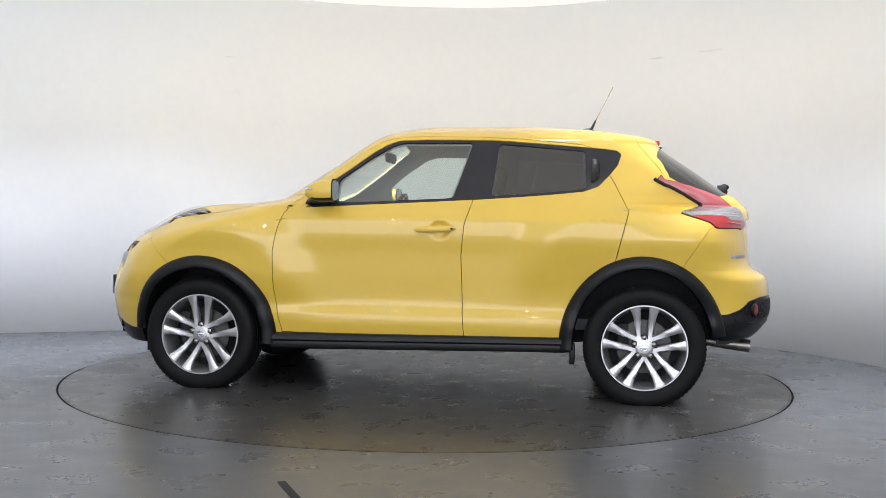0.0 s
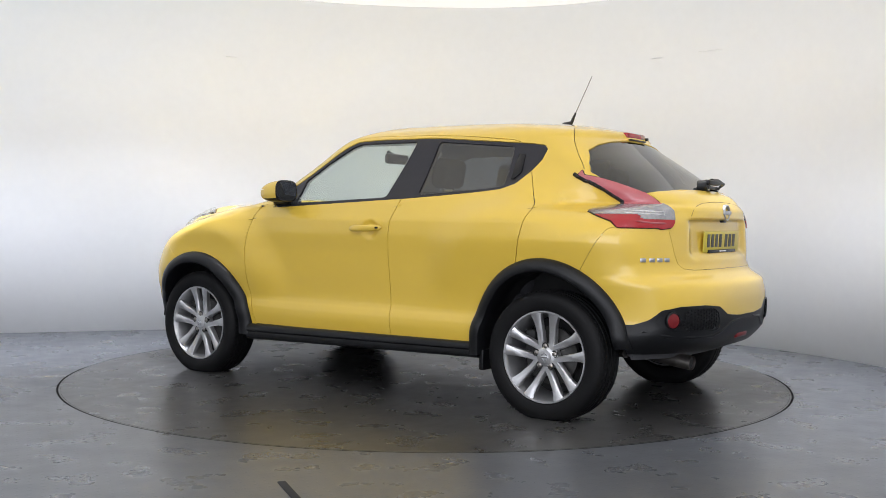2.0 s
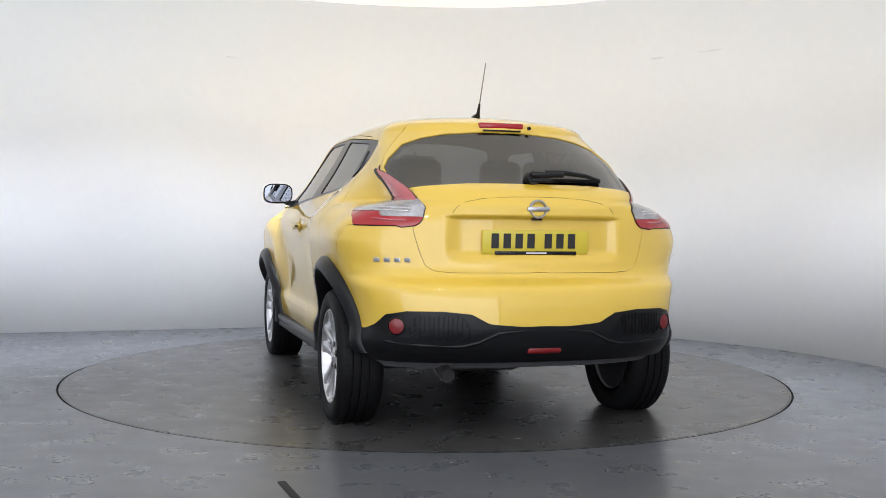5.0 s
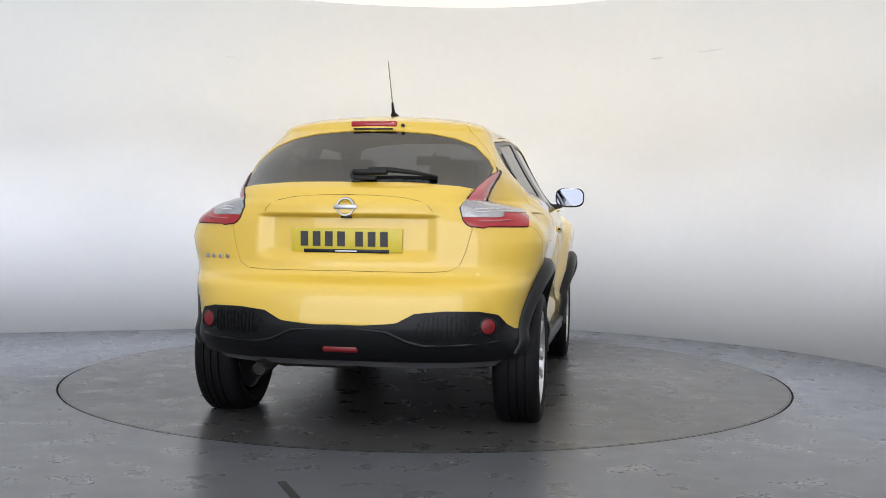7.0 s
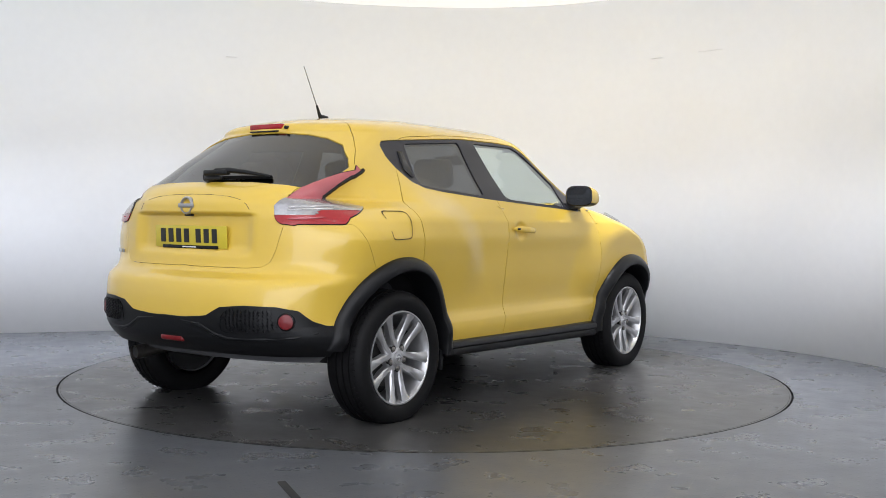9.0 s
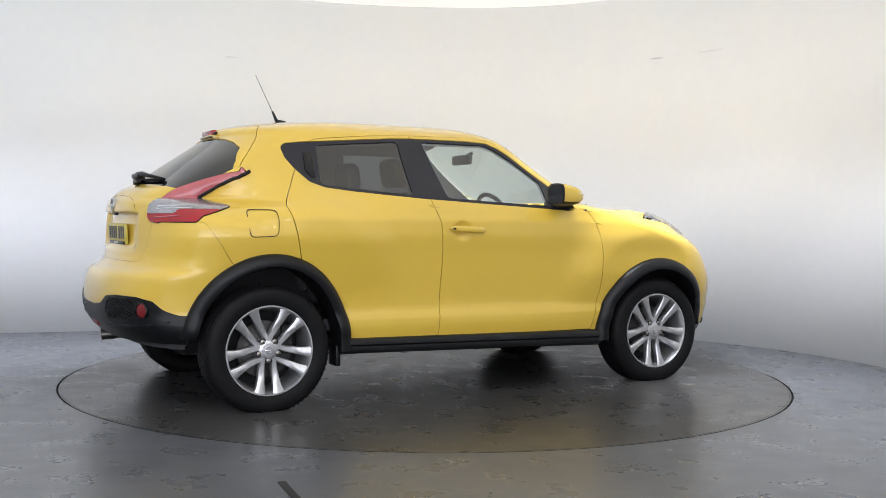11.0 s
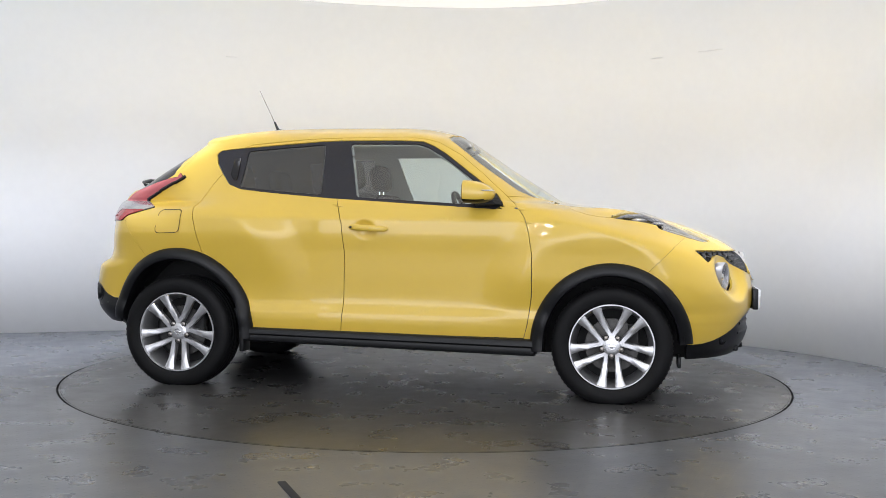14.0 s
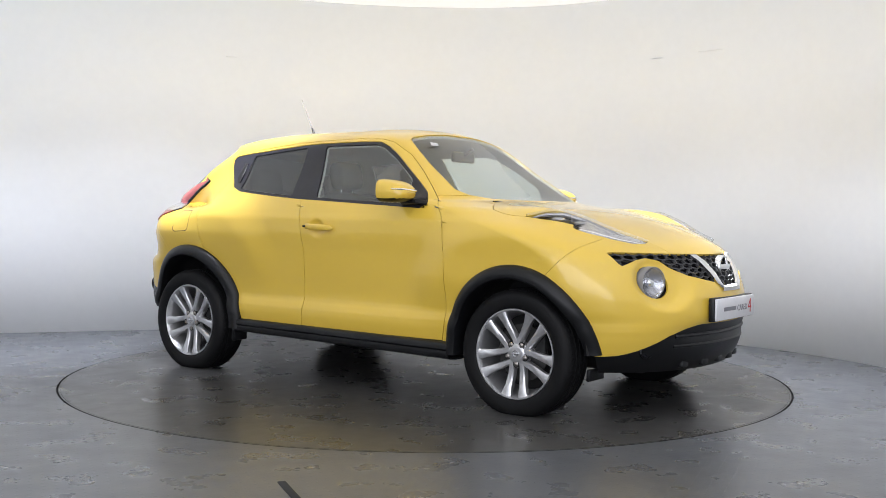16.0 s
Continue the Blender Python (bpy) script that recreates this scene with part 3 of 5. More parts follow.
VIEW = {"side": (0, 2, 1), "rear": (1, 2, 0), "front": (1, 2, 0), "top": (0, 1, 2)}
REGIONS = [
    ("opening", "side", arch(REAR_WHEEL + 0.01, HUB_Z, 0.415, 0.463), lambda p: (p[:, 1] > 0.5)),
    ("opening", "side", arch(FRONT_WHEEL - 0.005, HUB_Z - 0.01, 0.408, 0.432), lambda p: (p[:, 1] > 0.5)),
    ("rear_glass", "rear", REAR_GLASS, lambda p: (p[:, 0] < -1.2)),
    ("tail_lamp", "side", TAIL_LAMP, lambda p: (p[:, 1] > 0.45) & inside(p[:, 1], p[:, 2], TAIL_INNER)),
    ("windscreen", "front", WINDSCREEN, lambda p: (p[:, 0] > 0.1) & (p[:, 2] > 1.1)),
    ("rear_window", "side", cornered(GLASS_REAR, 0.02), lambda p: (p[:, 1] > 0.3)),
    ("front_window", "side", cornered(GLASS_FRONT, 0.02), lambda p: (p[:, 1] > 0.3)),
    ("lamp_hole", "front", [(0.535 + 0.079 * math.cos(2 * math.pi * k / 28), 0.694 + 0.079 * math.sin(2 * math.pi * k / 28)) for k in range(28)], lambda p: (p[:, 0] > 1.6)),
    ("window_surround", "side", DLO, lambda p: (p[:, 1] > 0.3)),
    ("head_lamp", "top", HEAD_LAMP, lambda p: (p[:, 2] > 0.84) & (p[:, 0] > 1.0)),
    ("grille", "front", GRILLE, lambda p: (p[:, 0] > 1.5) & (p[:, 2] < 0.9)),
    ("hood", "top", HOOD, lambda p: (p[:, 2] > 0.828) & (p[:, 2] < 1.14)),
    ("rear_skirt", "rear", REAR_SKIRT, lambda p: (p[:, 0] < -1.3)),
    ("front_skirt", "front", FRONT_SKIRT, lambda p: (p[:, 0] > 1.3)),
    ("tailgate", "rear", TAILGATE, lambda p: (p[:, 0] < -1.4)),
    ("spoiler", "top", SPOILER, lambda p: (p[:, 2] > 1.262)),
    ("front_bumper", "side", FRONT_SEAM, lambda p: (p[:, 2] < 0.97)),
    ("rear_bumper", "side", REAR_SEAM, lambda p: (p[:, 2] < 1.0)),
    ("front_door", "side", B_LINE + DOOR_FRONT, lambda p: (p[:, 1] > 0.3)),
    ("rear_door", "side", B_LINE + DOOR_REAR, lambda p: (p[:, 1] > 0.3)),
    ("front_fender", "side", [(0.62, 0.1), (0.62, 1.13), (1.0, 1.13), (1.95, 1.13), (1.95, 0.1)], lambda p: (p[:, 2] < 1.125)),
]


def label_faces():
    global SHELL
    quads = np.array(QUADS)
    centre = SHELL[quads].mean(1)
    tags = np.full(len(quads), -1)
    for k, (name, view, poly, where) in enumerate(REGIONS):
        a, b, _ = VIEW[view]
        m = (tags < 0) & where(centre) & inside(centre[:, a], centre[:, b], poly)
        tags[m] = k
    # vertices between two regions slide onto the outline of the region that comes first
    from mathutils.bvhtree import BVHTree
    tree = BVHTree.FromPolygons([tuple(v) for v in SHELL], QUADS)
    around = [set() for _ in SHELL]
    for f, q in enumerate(QUADS):
        for v in q:
            around[v].add(int(tags[f]))
    moved = SHELL.copy()
    for v, s in enumerate(around):
        if len(s) < 2:
            continue
        order = sorted(t for t in s if t >= 0)
        name, view, poly, _ = REGIONS[order[0]]
        a, b, c = VIEW[view]
        p = SHELL[v]
        if p[1] < 0.004:
            continue
        best, spot = 9.0, None
        if name == "tail_lamp":
            # its inner edge is given in the view from behind
            near = min(abs(p[1] - 0.5 * (TAIL_INNER[k][0] + TAIL_INNER[k + 1][0])) + abs(p[2] - 0.5 * (TAIL_INNER[k][1] + TAIL_INNER[k + 1][1])) for k in range(7))
            if near < 0.05 and p[0] < -1.36:
                view, poly = "rear", TAIL_INNER
                a, b, c = VIEW[view]
        for (x0, z0), (x1, z1) in zip(poly, poly[1:] + poly[:1]):
            dx, dz = x1 - x0, z1 - z0
            ll = dx * dx + dz * dz
            t = 0 if ll == 0 else min(max(((p[a] - x0) * dx + (p[b] - z0) * dz) / ll, 0), 1)
            qx, qz = x0 + t * dx, z0 + t * dz
            d = math.hypot(qx - p[a], qz - p[b])
            if d < best:
                best, spot = d, (qx, qz)
        if best > 0.032:
            continue
        origin, way = [0.0, 0.0, 0.0], [0.0, 0.0, 0.0]
        origin[a], origin[b] = spot
        sign = -1 if (view in ("side", "top", "front")) else 1
        origin[c], way[c] = p[c] - sign * 0.08, sign
        hit = tree.ray_cast(Vector(origin), Vector(way), 0.2)
        if hit[0] is not None and (hit[0] - Vector(p)).length < 0.06:
            moved[v] = hit[0]
    SHELL = moved
    return tags


TAGS = label_faces()


def shell_normals():
    n = np.zeros_like(SHELL)
    q = np.array(QUADS)
    fn = np.cross(SHELL[q[:, 2]] - SHELL[q[:, 0]], SHELL[q[:, 3]] - SHELL[q[:, 1]])
    for k in range(4):
        np.add.at(n, q[:, k], fn)
    n[SHELL[:, 1] < 1e-5, 1] = 0
    return n / np.maximum(np.linalg.norm(n, axis=1, keepdims=True), 1e-12)


NORMALS = shell_normals()


def panel(name, faces, mat, parent, label="", side=0, gap=0.0022, lip=0.014, sink=0.0, flange=True):
    """One skin panel with folded edges. side: 1 left, -1 right, 0 both halves in one."""
    use = sorted({v for f in faces for v in f})
    edge_count = {}
    for f in faces:
        for k in range(len(f)):
            e = (f[k], f[(k + 1) % len(f)])
            key = (min(e), max(e))
            edge_count.setdefault(key, []).append(e)
    rim = [v[0] for v in edge_count.values() if len(v) == 1 and not (SHELL[v[0][0], 1] < 1e-4 and SHELL[v[0][1], 1] < 1e-4)]
    rim_verts = {v for e in rim for v in e}
    pull = {v: np.zeros(3) for v in rim_verts}
    for f in faces:
        c = SHELL[list(f)].mean(0)
        for v in f:
            if v in pull:
                pull[v] += c - SHELL[v]
    pos = {}
    for v in use:
        p = SHELL[v] - sink * NORMALS[v]
        if v in pull:
            d = pull[v] - NORMALS[v] * float(pull[v] @ NORMALS[v])
            if SHELL[v][1] < 1e-4:
                d[1] = 0
            p = p + gap * d / max(np.linalg.norm(d), 1e-9)
        pos[v] = p
    verts, polys, index = [], [], {}

    def vid(v, s, deep):
        key = (v, s if pos[v][1] > 1e-5 else 1, deep)
        if key not in index:
            p = pos[v] - (lip * NORMALS[v] if deep == 2 else 0)
            index[key] = len(verts)
            verts.append((p[0], p[1] * s, p[2]))
        return index[key]

    for s in ((1, -1) if side == 0 else (side,)):
        for f in faces:
            loop = [vid(v, s, 0) for v in f]
            polys.append(loop if s > 0 else loop[::-1])
        if flange:
            for a, b in rim:
                loop = [vid(b, s, 1), vid(a, s, 1), vid(a, s, 2), vid(b, s, 2)]
                polys.append(loop if s > 0 else loop[::-1])
    return mesh_object(name, verts, polys, mat, parent, label)


def faces_of(*names):
    keys = {k for k, r in enumerate(REGIONS) if r[0] in names}
    return [QUADS[f] for f in range(len(QUADS)) if TAGS[f] in keys]


def low_limit(f):
    p = SHELL[list(f)].mean(0)
    return p[2]


def body():
    roof_quads = [QUADS[f] for f in range(len(QUADS)) if TAGS[f] == -1]
    keep = []
    for f in roof_quads:
        p = SHELL[list(f)].mean(0)
        if p[2] > 0.36:
            keep.append(f)
    keep.append(tuple(TOP_ROW))
    frame_part = panel("body_shell", keep, PAINT, CAR, "yellow painted roof, roof pillars and rear quarter panels")
    panel("hood", faces_of("hood"), PAINT, CAR, "yellow painted bonnet")
    gate = panel("tailgate", faces_of("tailgate"), PAINT, CAR, "yellow tailgate with a sunken plate recess")
    panel("spoiler", [f for f in faces_of("spoiler")], PAINT, CAR, "yellow roof spoiler")
    panel("front_bumper", [f for f in faces_of("front_bumper") if low_limit(f) > 0.3], PAINT, CAR, "yellow front bumper", gap=0.0)
    panel("rear_bumper", [f for f in faces_of("rear_bumper") if low_limit(f) > 0.4], PAINT, CAR, "yellow rear bumper", gap=0.0)
    panel("rear_skirt", [f for f in faces_of("rear_skirt") if low_limit(f) > 0.355], PLASTIC, CAR, "black plastic lower rear bumper", gap=0.001)
    panel("front_skirt", [f for f in faces_of("front_skirt") if low_limit(f) > 0.235], PLASTIC, CAR, "black plastic lower front bumper", gap=0.001)
    panel("windscreen", faces_of("windscreen"), CLEAR_GLASS, CAR, "clear laminated windscreen", sink=0.004, flange=False)
    panel("rear_window", faces_of("rear_glass"), TINT_GLASS, CAR, "dark tinted rear window", sink=0.004, flange=False)
    for side in (1, -1):
        fd = panel("front_door", [f for f in faces_of("front_door") if low_limit(f) > 0.335], PAINT, CAR, "yellow front door", side)
        rd = panel("rear_door", [f for f in faces_of("rear_door") if low_limit(f) > 0.345], PAINT, CAR, "yellow rear door", side)
        panel("front_fender", [f for f in faces_of("front_fender") if low_limit(f) > 0.33], PAINT, CAR, "yellow front wing", side)
        panel("window_surround", faces_of("window_surround"), PILLAR, CAR, "black window surround and centre pillar", side, sink=0.003)
        panel("door_glass", faces_of("front_window"), CLEAR_GLASS, fd, "lightly tinted front door glass", side, sink=0.008, flange=False)
        panel("door_glass", faces_of("rear_window"), TINT_GLASS, rd, "dark privacy glass", side, sink=0.008, flange=False)
    # inner lining, a hand's width inside the skin, open at the windows
    clear = {k for k, r in enumerate(REGIONS) if r[0] in ("opening", "lamp_hole", "rear_glass", "windscreen", "rear_window", "front_window")}
    inner = [QUADS[f] for f in range(0, len(QUADS)) if TAGS[f] not in clear and SHELL[list(QUADS[f])].mean(0)[2] > 0.3] + [tuple(TOP_ROW)]
    upper = [f for f in inner if SHELL[list(f)].mean(0)[2] > 1.12]
    lower = [f for f in inner if SHELL[list(f)].mean(0)[2] <= 1.12 and abs(SHELL[list(f)].mean(0)[0]) < 1.9 and SHELL[list(f)].mean(0)[0] < 1.0]
    panel("roof_lining", upper, HEADLINER, CAR, "pale grey roof lining and pillar trim", sink=0.022, gap=-0.010, lip=-0.010)
    panel("inner_lining", lower, LINING, CAR, "dark grey door trim", sink=0.022, gap=-0.004, flange=False)
    nose = [f for f in inner if SHELL[list(f)].mean(0)[2] <= 1.12 and SHELL[list(f)].mean(0)[0] >= 1.0]
    panel("inner_wing", nose, DARK, CAR, "black inner structure", sink=0.05, gap=-0.004, flange=False)


body()


# ---------------------------------------------------------------- places on the body
def side_y(x, z):
    """The left side's y at (x, z)."""
    xr, xf = REAR_X(z), FRONT_X(z)
    dr, df = min(REAR_DEPTH(z), 0.45 * (xf - xr)), min(FRONT_DEPTH(z), 0.45 * (xf - xr))
    y = half_width(x, z)
    if x < xr + dr:
        u = min((xr + dr - x) / dr, 0.999)
        y *= (1 - u ** REAR_N(z)) ** (1 / REAR_N(z))
    if x > xf - df:
        u = min((x - xf + df) / df, 0.999)
        y *= (1 - u ** FRONT_N(z)) ** (1 / FRONT_N(z))
    return y


def rear_x(y, z):
    d, n = REAR_DEPTH(z), REAR_N(z)
    x = REAR_X(z)
    for _ in range(4):
        u = min(abs(y) / half_width(x, z), 0.98)
        x = REAR_X(z) + d * (1 - (1 - u**n) ** (1 / n))
    return x + rear_recess(y, z)


def front_x(y, z):
    d, n = FRONT_DEPTH(z), FRONT_N(z)
    x = FRONT_X(z)
    for _ in range(4):
        u = min(abs(y) / half_width(x, z), 0.98)
        x = FRONT_X(z) - d * (1 - (1 - u**n) ** (1 / n))
    return x + front_shape(y, z)


def sheet(name, grid, mat, parent, label="", close=True, thick=0.0):
    """A skin over rows of points; thick: a second skin that far behind, along the first's normals."""
    bm = bmesh.new()
    rows = [[bm.verts.new(p) for p in row] for row in grid]
    for a, b in zip(rows, rows[1:]):
        for k in range(len(a) - 1):
            bm.faces.new((a[k], a[k + 1], b[k + 1], b[k]))
    bmesh.ops.recalc_face_normals(bm, faces=bm.faces)
    if thick:
        bmesh.ops.solidify(bm, geom=bm.faces[:], thickness=thick)
    return part(name, bm, mat, parent, label)


# ---------------------------------------------------------------- wheels
def wheel(x, side):
    """One alloy wheel with its tyre; built at the hub."""
    w = new("wheel")
    w.parent = CAR
    w["label"] = "five twin-spoke silver alloy wheel with black tyre"
    w.matrix_basis = pose(x, side * 0.752, HUB_Z, 0, 0, 0 if side > 0 else 180)
    # tyre, pressed flat where it stands
    bm = bmesh.new()
    prof = [(0.228, 0.088), (0.236, 0.100), (0.250, 0.106), (0.275, 0.112), (0.298, 0.110), (0.312, 0.104), (0.322, 0.094), (0.329, 0.078), (0.331, 0.055), (0.3315, 0.052), (0.322, 0.050), (0.322, 0.044), (0.332, 0.042), (0.333, 0.016), (0.323, 0.014), (0.323, 0.006),
            (0.333, 0.004), (0.333, -0.024), (0.323, -0.026), (0.323, -0.034), (0.332, -0.036), (0.331, -0.060), (0.328, -0.082), (0.316, -0.100), (0.29, -0.112), (0.26, -0.110), (0.236, -0.100), (0.226, -0.088)]
    lathe(bm, prof, steps=96, flat=-HUB_Z)
    part("tyre", bm, RUBBER, w, "black road tyre with circumferential tread grooves")
    bm = bmesh.new()
    for k in range(72):
        a = 2 * math.pi * k / 72
        if math.sin(a) * 0.331 < -HUB_Z + 0.006:
            continue
        c = (0.3285 * math.cos(a), 0.070, 0.3285 * math.sin(a))
        box(bm, c, (0.009, 0.022, 0.006), 0, Matrix.Rotation(-a + math.pi / 2, 3, "Y") @ Matrix.Rotation(0.4, 3, "Z"))
    part("tread_block", bm, RUBBER, w)
    # rim barrel
    bm = bmesh.new()
    lathe(bm, [(0.228, 0.086), (0.2335, 0.096), (0.232, 0.101), (0.226, 0.101), (0.221, 0.092), (0.213, 0.070), (0.205, 0.02), (0.196, -0.05), (0.21, -0.09)], steps=72)
    part("rim", bm, ALLOY, w, "silver rim barrel")
    # twin spokes
    for k in range(5):
        base = radians(90 + 72 * k) if side > 0 else radians(-90 + 72 * k)
        for s in (-1, 1):
            bm = bmesh.new()
            secs = []
            for r, off, wid, yo, dep in ((0.040, 0.029, 0.030, 0.077, 0.040), (0.075, 0.0315, 0.031, 0.075, 0.040), (0.12, 0.0355, 0.033, 0.079, 0.038), (0.165, 0.041, 0.037, 0.087, 0.034), (0.200, 0.047, 0.047, 0.094, 0.030), (0.226, 0.053, 0.064, 0.0975, 0.026)):
                ring = []
                for u, v in ((-0.5, -1), (-0.5, -0.18), (-0.32, 0), (0.32, 0), (0.5, -0.18), (0.5, -1)):
                    lat = s * off + u * wid
                    rr = math.sqrt(max(r * r - lat * lat * 0.6, 1e-6)) if r > 0.1 else r
                    ca, sa = math.cos(base), math.sin(base)
                    ring.append(bm.verts.new((rr * ca - lat * sa, yo + v * dep, rr * sa + lat * ca)))
                secs.append(ring)
            for a, b in zip(secs, secs[1:]):
                for j in range(6):
                    bm.faces.new((a[j], a[(j + 1) % 6], b[(j + 1) % 6], b[j]))
            bm.faces.new(secs[0])
            bm.faces.new(secs[-1][::-1])
            bmesh.ops.recalc_face_normals(bm, faces=bm.faces)
            part("spoke", bm, ALLOY, w)
    bm = bmesh.new()
    lathe(bm, [(0.066, 0.03), (0.066, 0.066), (0.058, 0.075), (0.034, 0.080), (0.033, 0.083), (0.0005, 0.086)], steps=40)
    part("hub", bm, ALLOY, w)
    bm = bmesh.new()
    lathe(bm, [(0.018, 0.0855), (0.0185, 0.0885), (0.0145, 0.0885), (0.014, 0.085)], steps=24)
    box(bm, (0, 0.0875, 0), (0.042, 0.003, 0.008), 0.001)
    part("hub_emblem", bm, CHROME, w)
    for k in range(5):
        a = (radians(90) if side > 0 else radians(-90)) + radians(72) * k
        bm = bmesh.new()
        c = (0.0545 * math.cos(a), 0.0, 0.0545 * math.sin(a))
        lathe(bm, [(0.0125, 0.058), (0.0125, 0.0805), (0.009, 0.083), (0.0005, 0.084)], steps=12, centre=c)
        part("wheel_nut", bm, STEEL, w)
        bm = bmesh.new()
        lathe(bm, [(0.019, 0.0775), (0.0135, 0.0765), (0.013, 0.06)], steps=14, centre=c)
        part("nut_well", bm, DARK, w)
    bm = bmesh.new()
    lathe(bm, [(0.0005, 0.02), (0.06, 0.02), (0.075, 0.012), (0.148, 0.012), (0.148, -0.012), (0.0005, -0.012)], steps=48)
    part("brake_disc", bm, DISC_IRON, w, "dark worn brake disc")
    bm = bmesh.new()
    box(bm, (0.115 if side > 0 else -0.115, 0.005, 0.05), (0.06, 0.06, 0.15), 0.012)
    part("brake_caliper", bm, DARK, w)
    bm = bmesh.new()
    lathe(bm, [(0.206, -0.075), (0.0005, -0.085)], steps=40)
    part("dust_shield", bm, DARK, w)
    return w


for wx in (FRONT_WHEEL, REAR_WHEEL):
    for s in (1, -1):
        wheel(wx, s)


# ---------------------------------------------------------------- cladding and underside
def wheel_arch(cx, cz, outer, inner, side, first, last):
    grid = []
    for k in range(61):
        a = radians(first + (last - first) * k / 60)
        row = []
        for t, off in ((0.0, -0.010), (0.0, 0.006), (0.06, 0.018), (0.2, 0.030), (0.45, 0.041), (0.75, 0.046), (0.93, 0.042), (1.0, 0.030), (1.02, -0.02), (1.03, -0.10)):
            rx, rz = outer[0] + (inner[0] - outer[0]) * t, outer[1] + (inner[1] - outer[1]) * t
            x, z = cx + rx * math.cos(a), cz + rz * math.sin(a)
            ox, oz = cx + outer[0] * math.cos(a), cz + outer[1] * math.sin(a)
            y = max(side_y(ox, max(oz, 0.36)), 0.72) + off
            row.append((x, side * y, z))
        grid.append(row)
    sheet("wheel_arch_trim", grid, PLASTIC, CAR, "black plastic wheel-arch trim")
    # inner liner
    bm = bmesh.new()
    rows = []
    for k in range(25):
        a = radians(first + (last - first) * k / 24)
        rows.append([bm.verts.new((cx + (inner[0] + 0.03) * math.cos(a), side * y, cz + (inner[1] + 0.03) * math.sin(a))) for y in (0.80, 0.50)])
    for p, q in zip(rows, rows[1:]):
        bm.faces.new((p[0], p[1], q[1], q[0]))
    bm.faces.new([r[1] for r in rows])
    part("wheel_well", bm, DARK, CAR, "black wheel-arch liner")


for s in (1, -1):
    wheel_arch(REAR_WHEEL + 0.012, HUB_Z, (0.452, 0.497), (0.375, 0.428), s, -3, 172)
    wheel_arch(FRONT_WHEEL - 0.005, HUB_Z - 0.012, (0.445, 0.470), (0.368, 0.398), s, 4, 184)


def sill(side):
    grid = []
    for k in range(21):
        x = -0.86 + 1.70 * k / 20
        top, low = 0.352 - 0.018 * k / 20, 0.272 - 0.030 * k / 20
        row = []
        for t, y in ((1.06, 0.78), (1.03, 0.822), (0.98, 0.838), (0.86, 0.846), (0.62, 0.848), (0.50, 0.838), (0.30, 0.842), (0.10, 0.836), (0.0, 0.815), (-0.05, 0.77), (-0.05, 0.60)):
            row.append((x, side * y, low + (top - low) * t))
        grid.append(row)
    sheet("sill_trim", grid, PLASTIC, CAR, "black plastic sill moulding", thick=0.004)


for s in (1, -1):
    sill(s)
    bm = bmesh.new()
    box(bm, (-0.875, s * 0.765, 0.262), (0.030, 0.11, 0.11), 0.008)
    part("mud_flap", bm, PLASTIC, CAR)
    bm = bmesh.new()
    box(bm, (1.63, s * 0.66, 0.225), (0.02, 0.16, 0.06), 0.006)
    part("air_deflector", bm, PLASTIC, CAR)


def underside():
    bm = bmesh.new()
    box(bm, (0, 0, 0.31), (1.72, 1.56, 0.10), 0.03)
    part("floor_pan", bm, DARK, CAR, "dark underside of the floor pan")
    bm = bmesh.new()
    box(bm, (1.32, 0, 0.38), (1.02, 0.98, 0.32), 0.05)
    part("engine_bay", bm, DARK, CAR, "dark engine-bay undertray")
    bm = bmesh.new()
    box(bm, (-1.32, 0, 0.44), (0.96, 0.98, 0.22), 0.05)
    part("boot_floor", bm, DARK, CAR, "dark boot floor underside")
    bm = bmesh.new()
    box(bm, (-1.25, 0, 0.29), (0.12, 1.2, 0.09), 0.03)
    part("rear_axle_beam", bm, DARK, CAR)
    bm = bmesh.new()
    tube(bm, [(-0.9, 0.2, 0.30), (-1.3, 0.3, 0.30), (-1.5, 0.38, 0.31)], 0.028)
    part("exhaust_pipe", bm, STEEL, CAR)
    bm = bmesh.new()
    box(bm, (-1.60, 0.20, 0.335), (0.22, 0.42, 0.11), 0.045, segments=3)
    part("silencer", bm, STEEL, CAR, "worn steel exhaust silencer")
    bm = bmesh.new()
    c = Vector((-1.60, 0.395, 0.318))
    e = Vector((-1.875, 0.415, 0.292))
    d = (e - c).normalized()
    for rad in (0.036,):
        tube(bm, [c, c + (e - c) * 0.5, e], [0.024, 0.034, rad], 24)
    end = [f for f in bm.faces if len(f.verts) == 24 and f.calc_center_median().x < -1.85]
    got = bmesh.ops.inset_region(bm, faces=end, thickness=0.004)
    bmesh.ops.translate(bm, verts=list({v for f in end for v in f.verts}), vec=-d * 0.10)
    pipe = part("tail_pipe", bm, STEEL, CAR, "round steel exhaust tail pipe")
    # dark plug put in for the shade inside the pipe
    bm = bmesh.new()
    tube(bm, [e - d * 0.09, e - d * 0.012], [0.026, 0.0315], 20)
    part("bore_shade", bm, DARK, pipe, "dark plug for the shade in the bore")


underside()


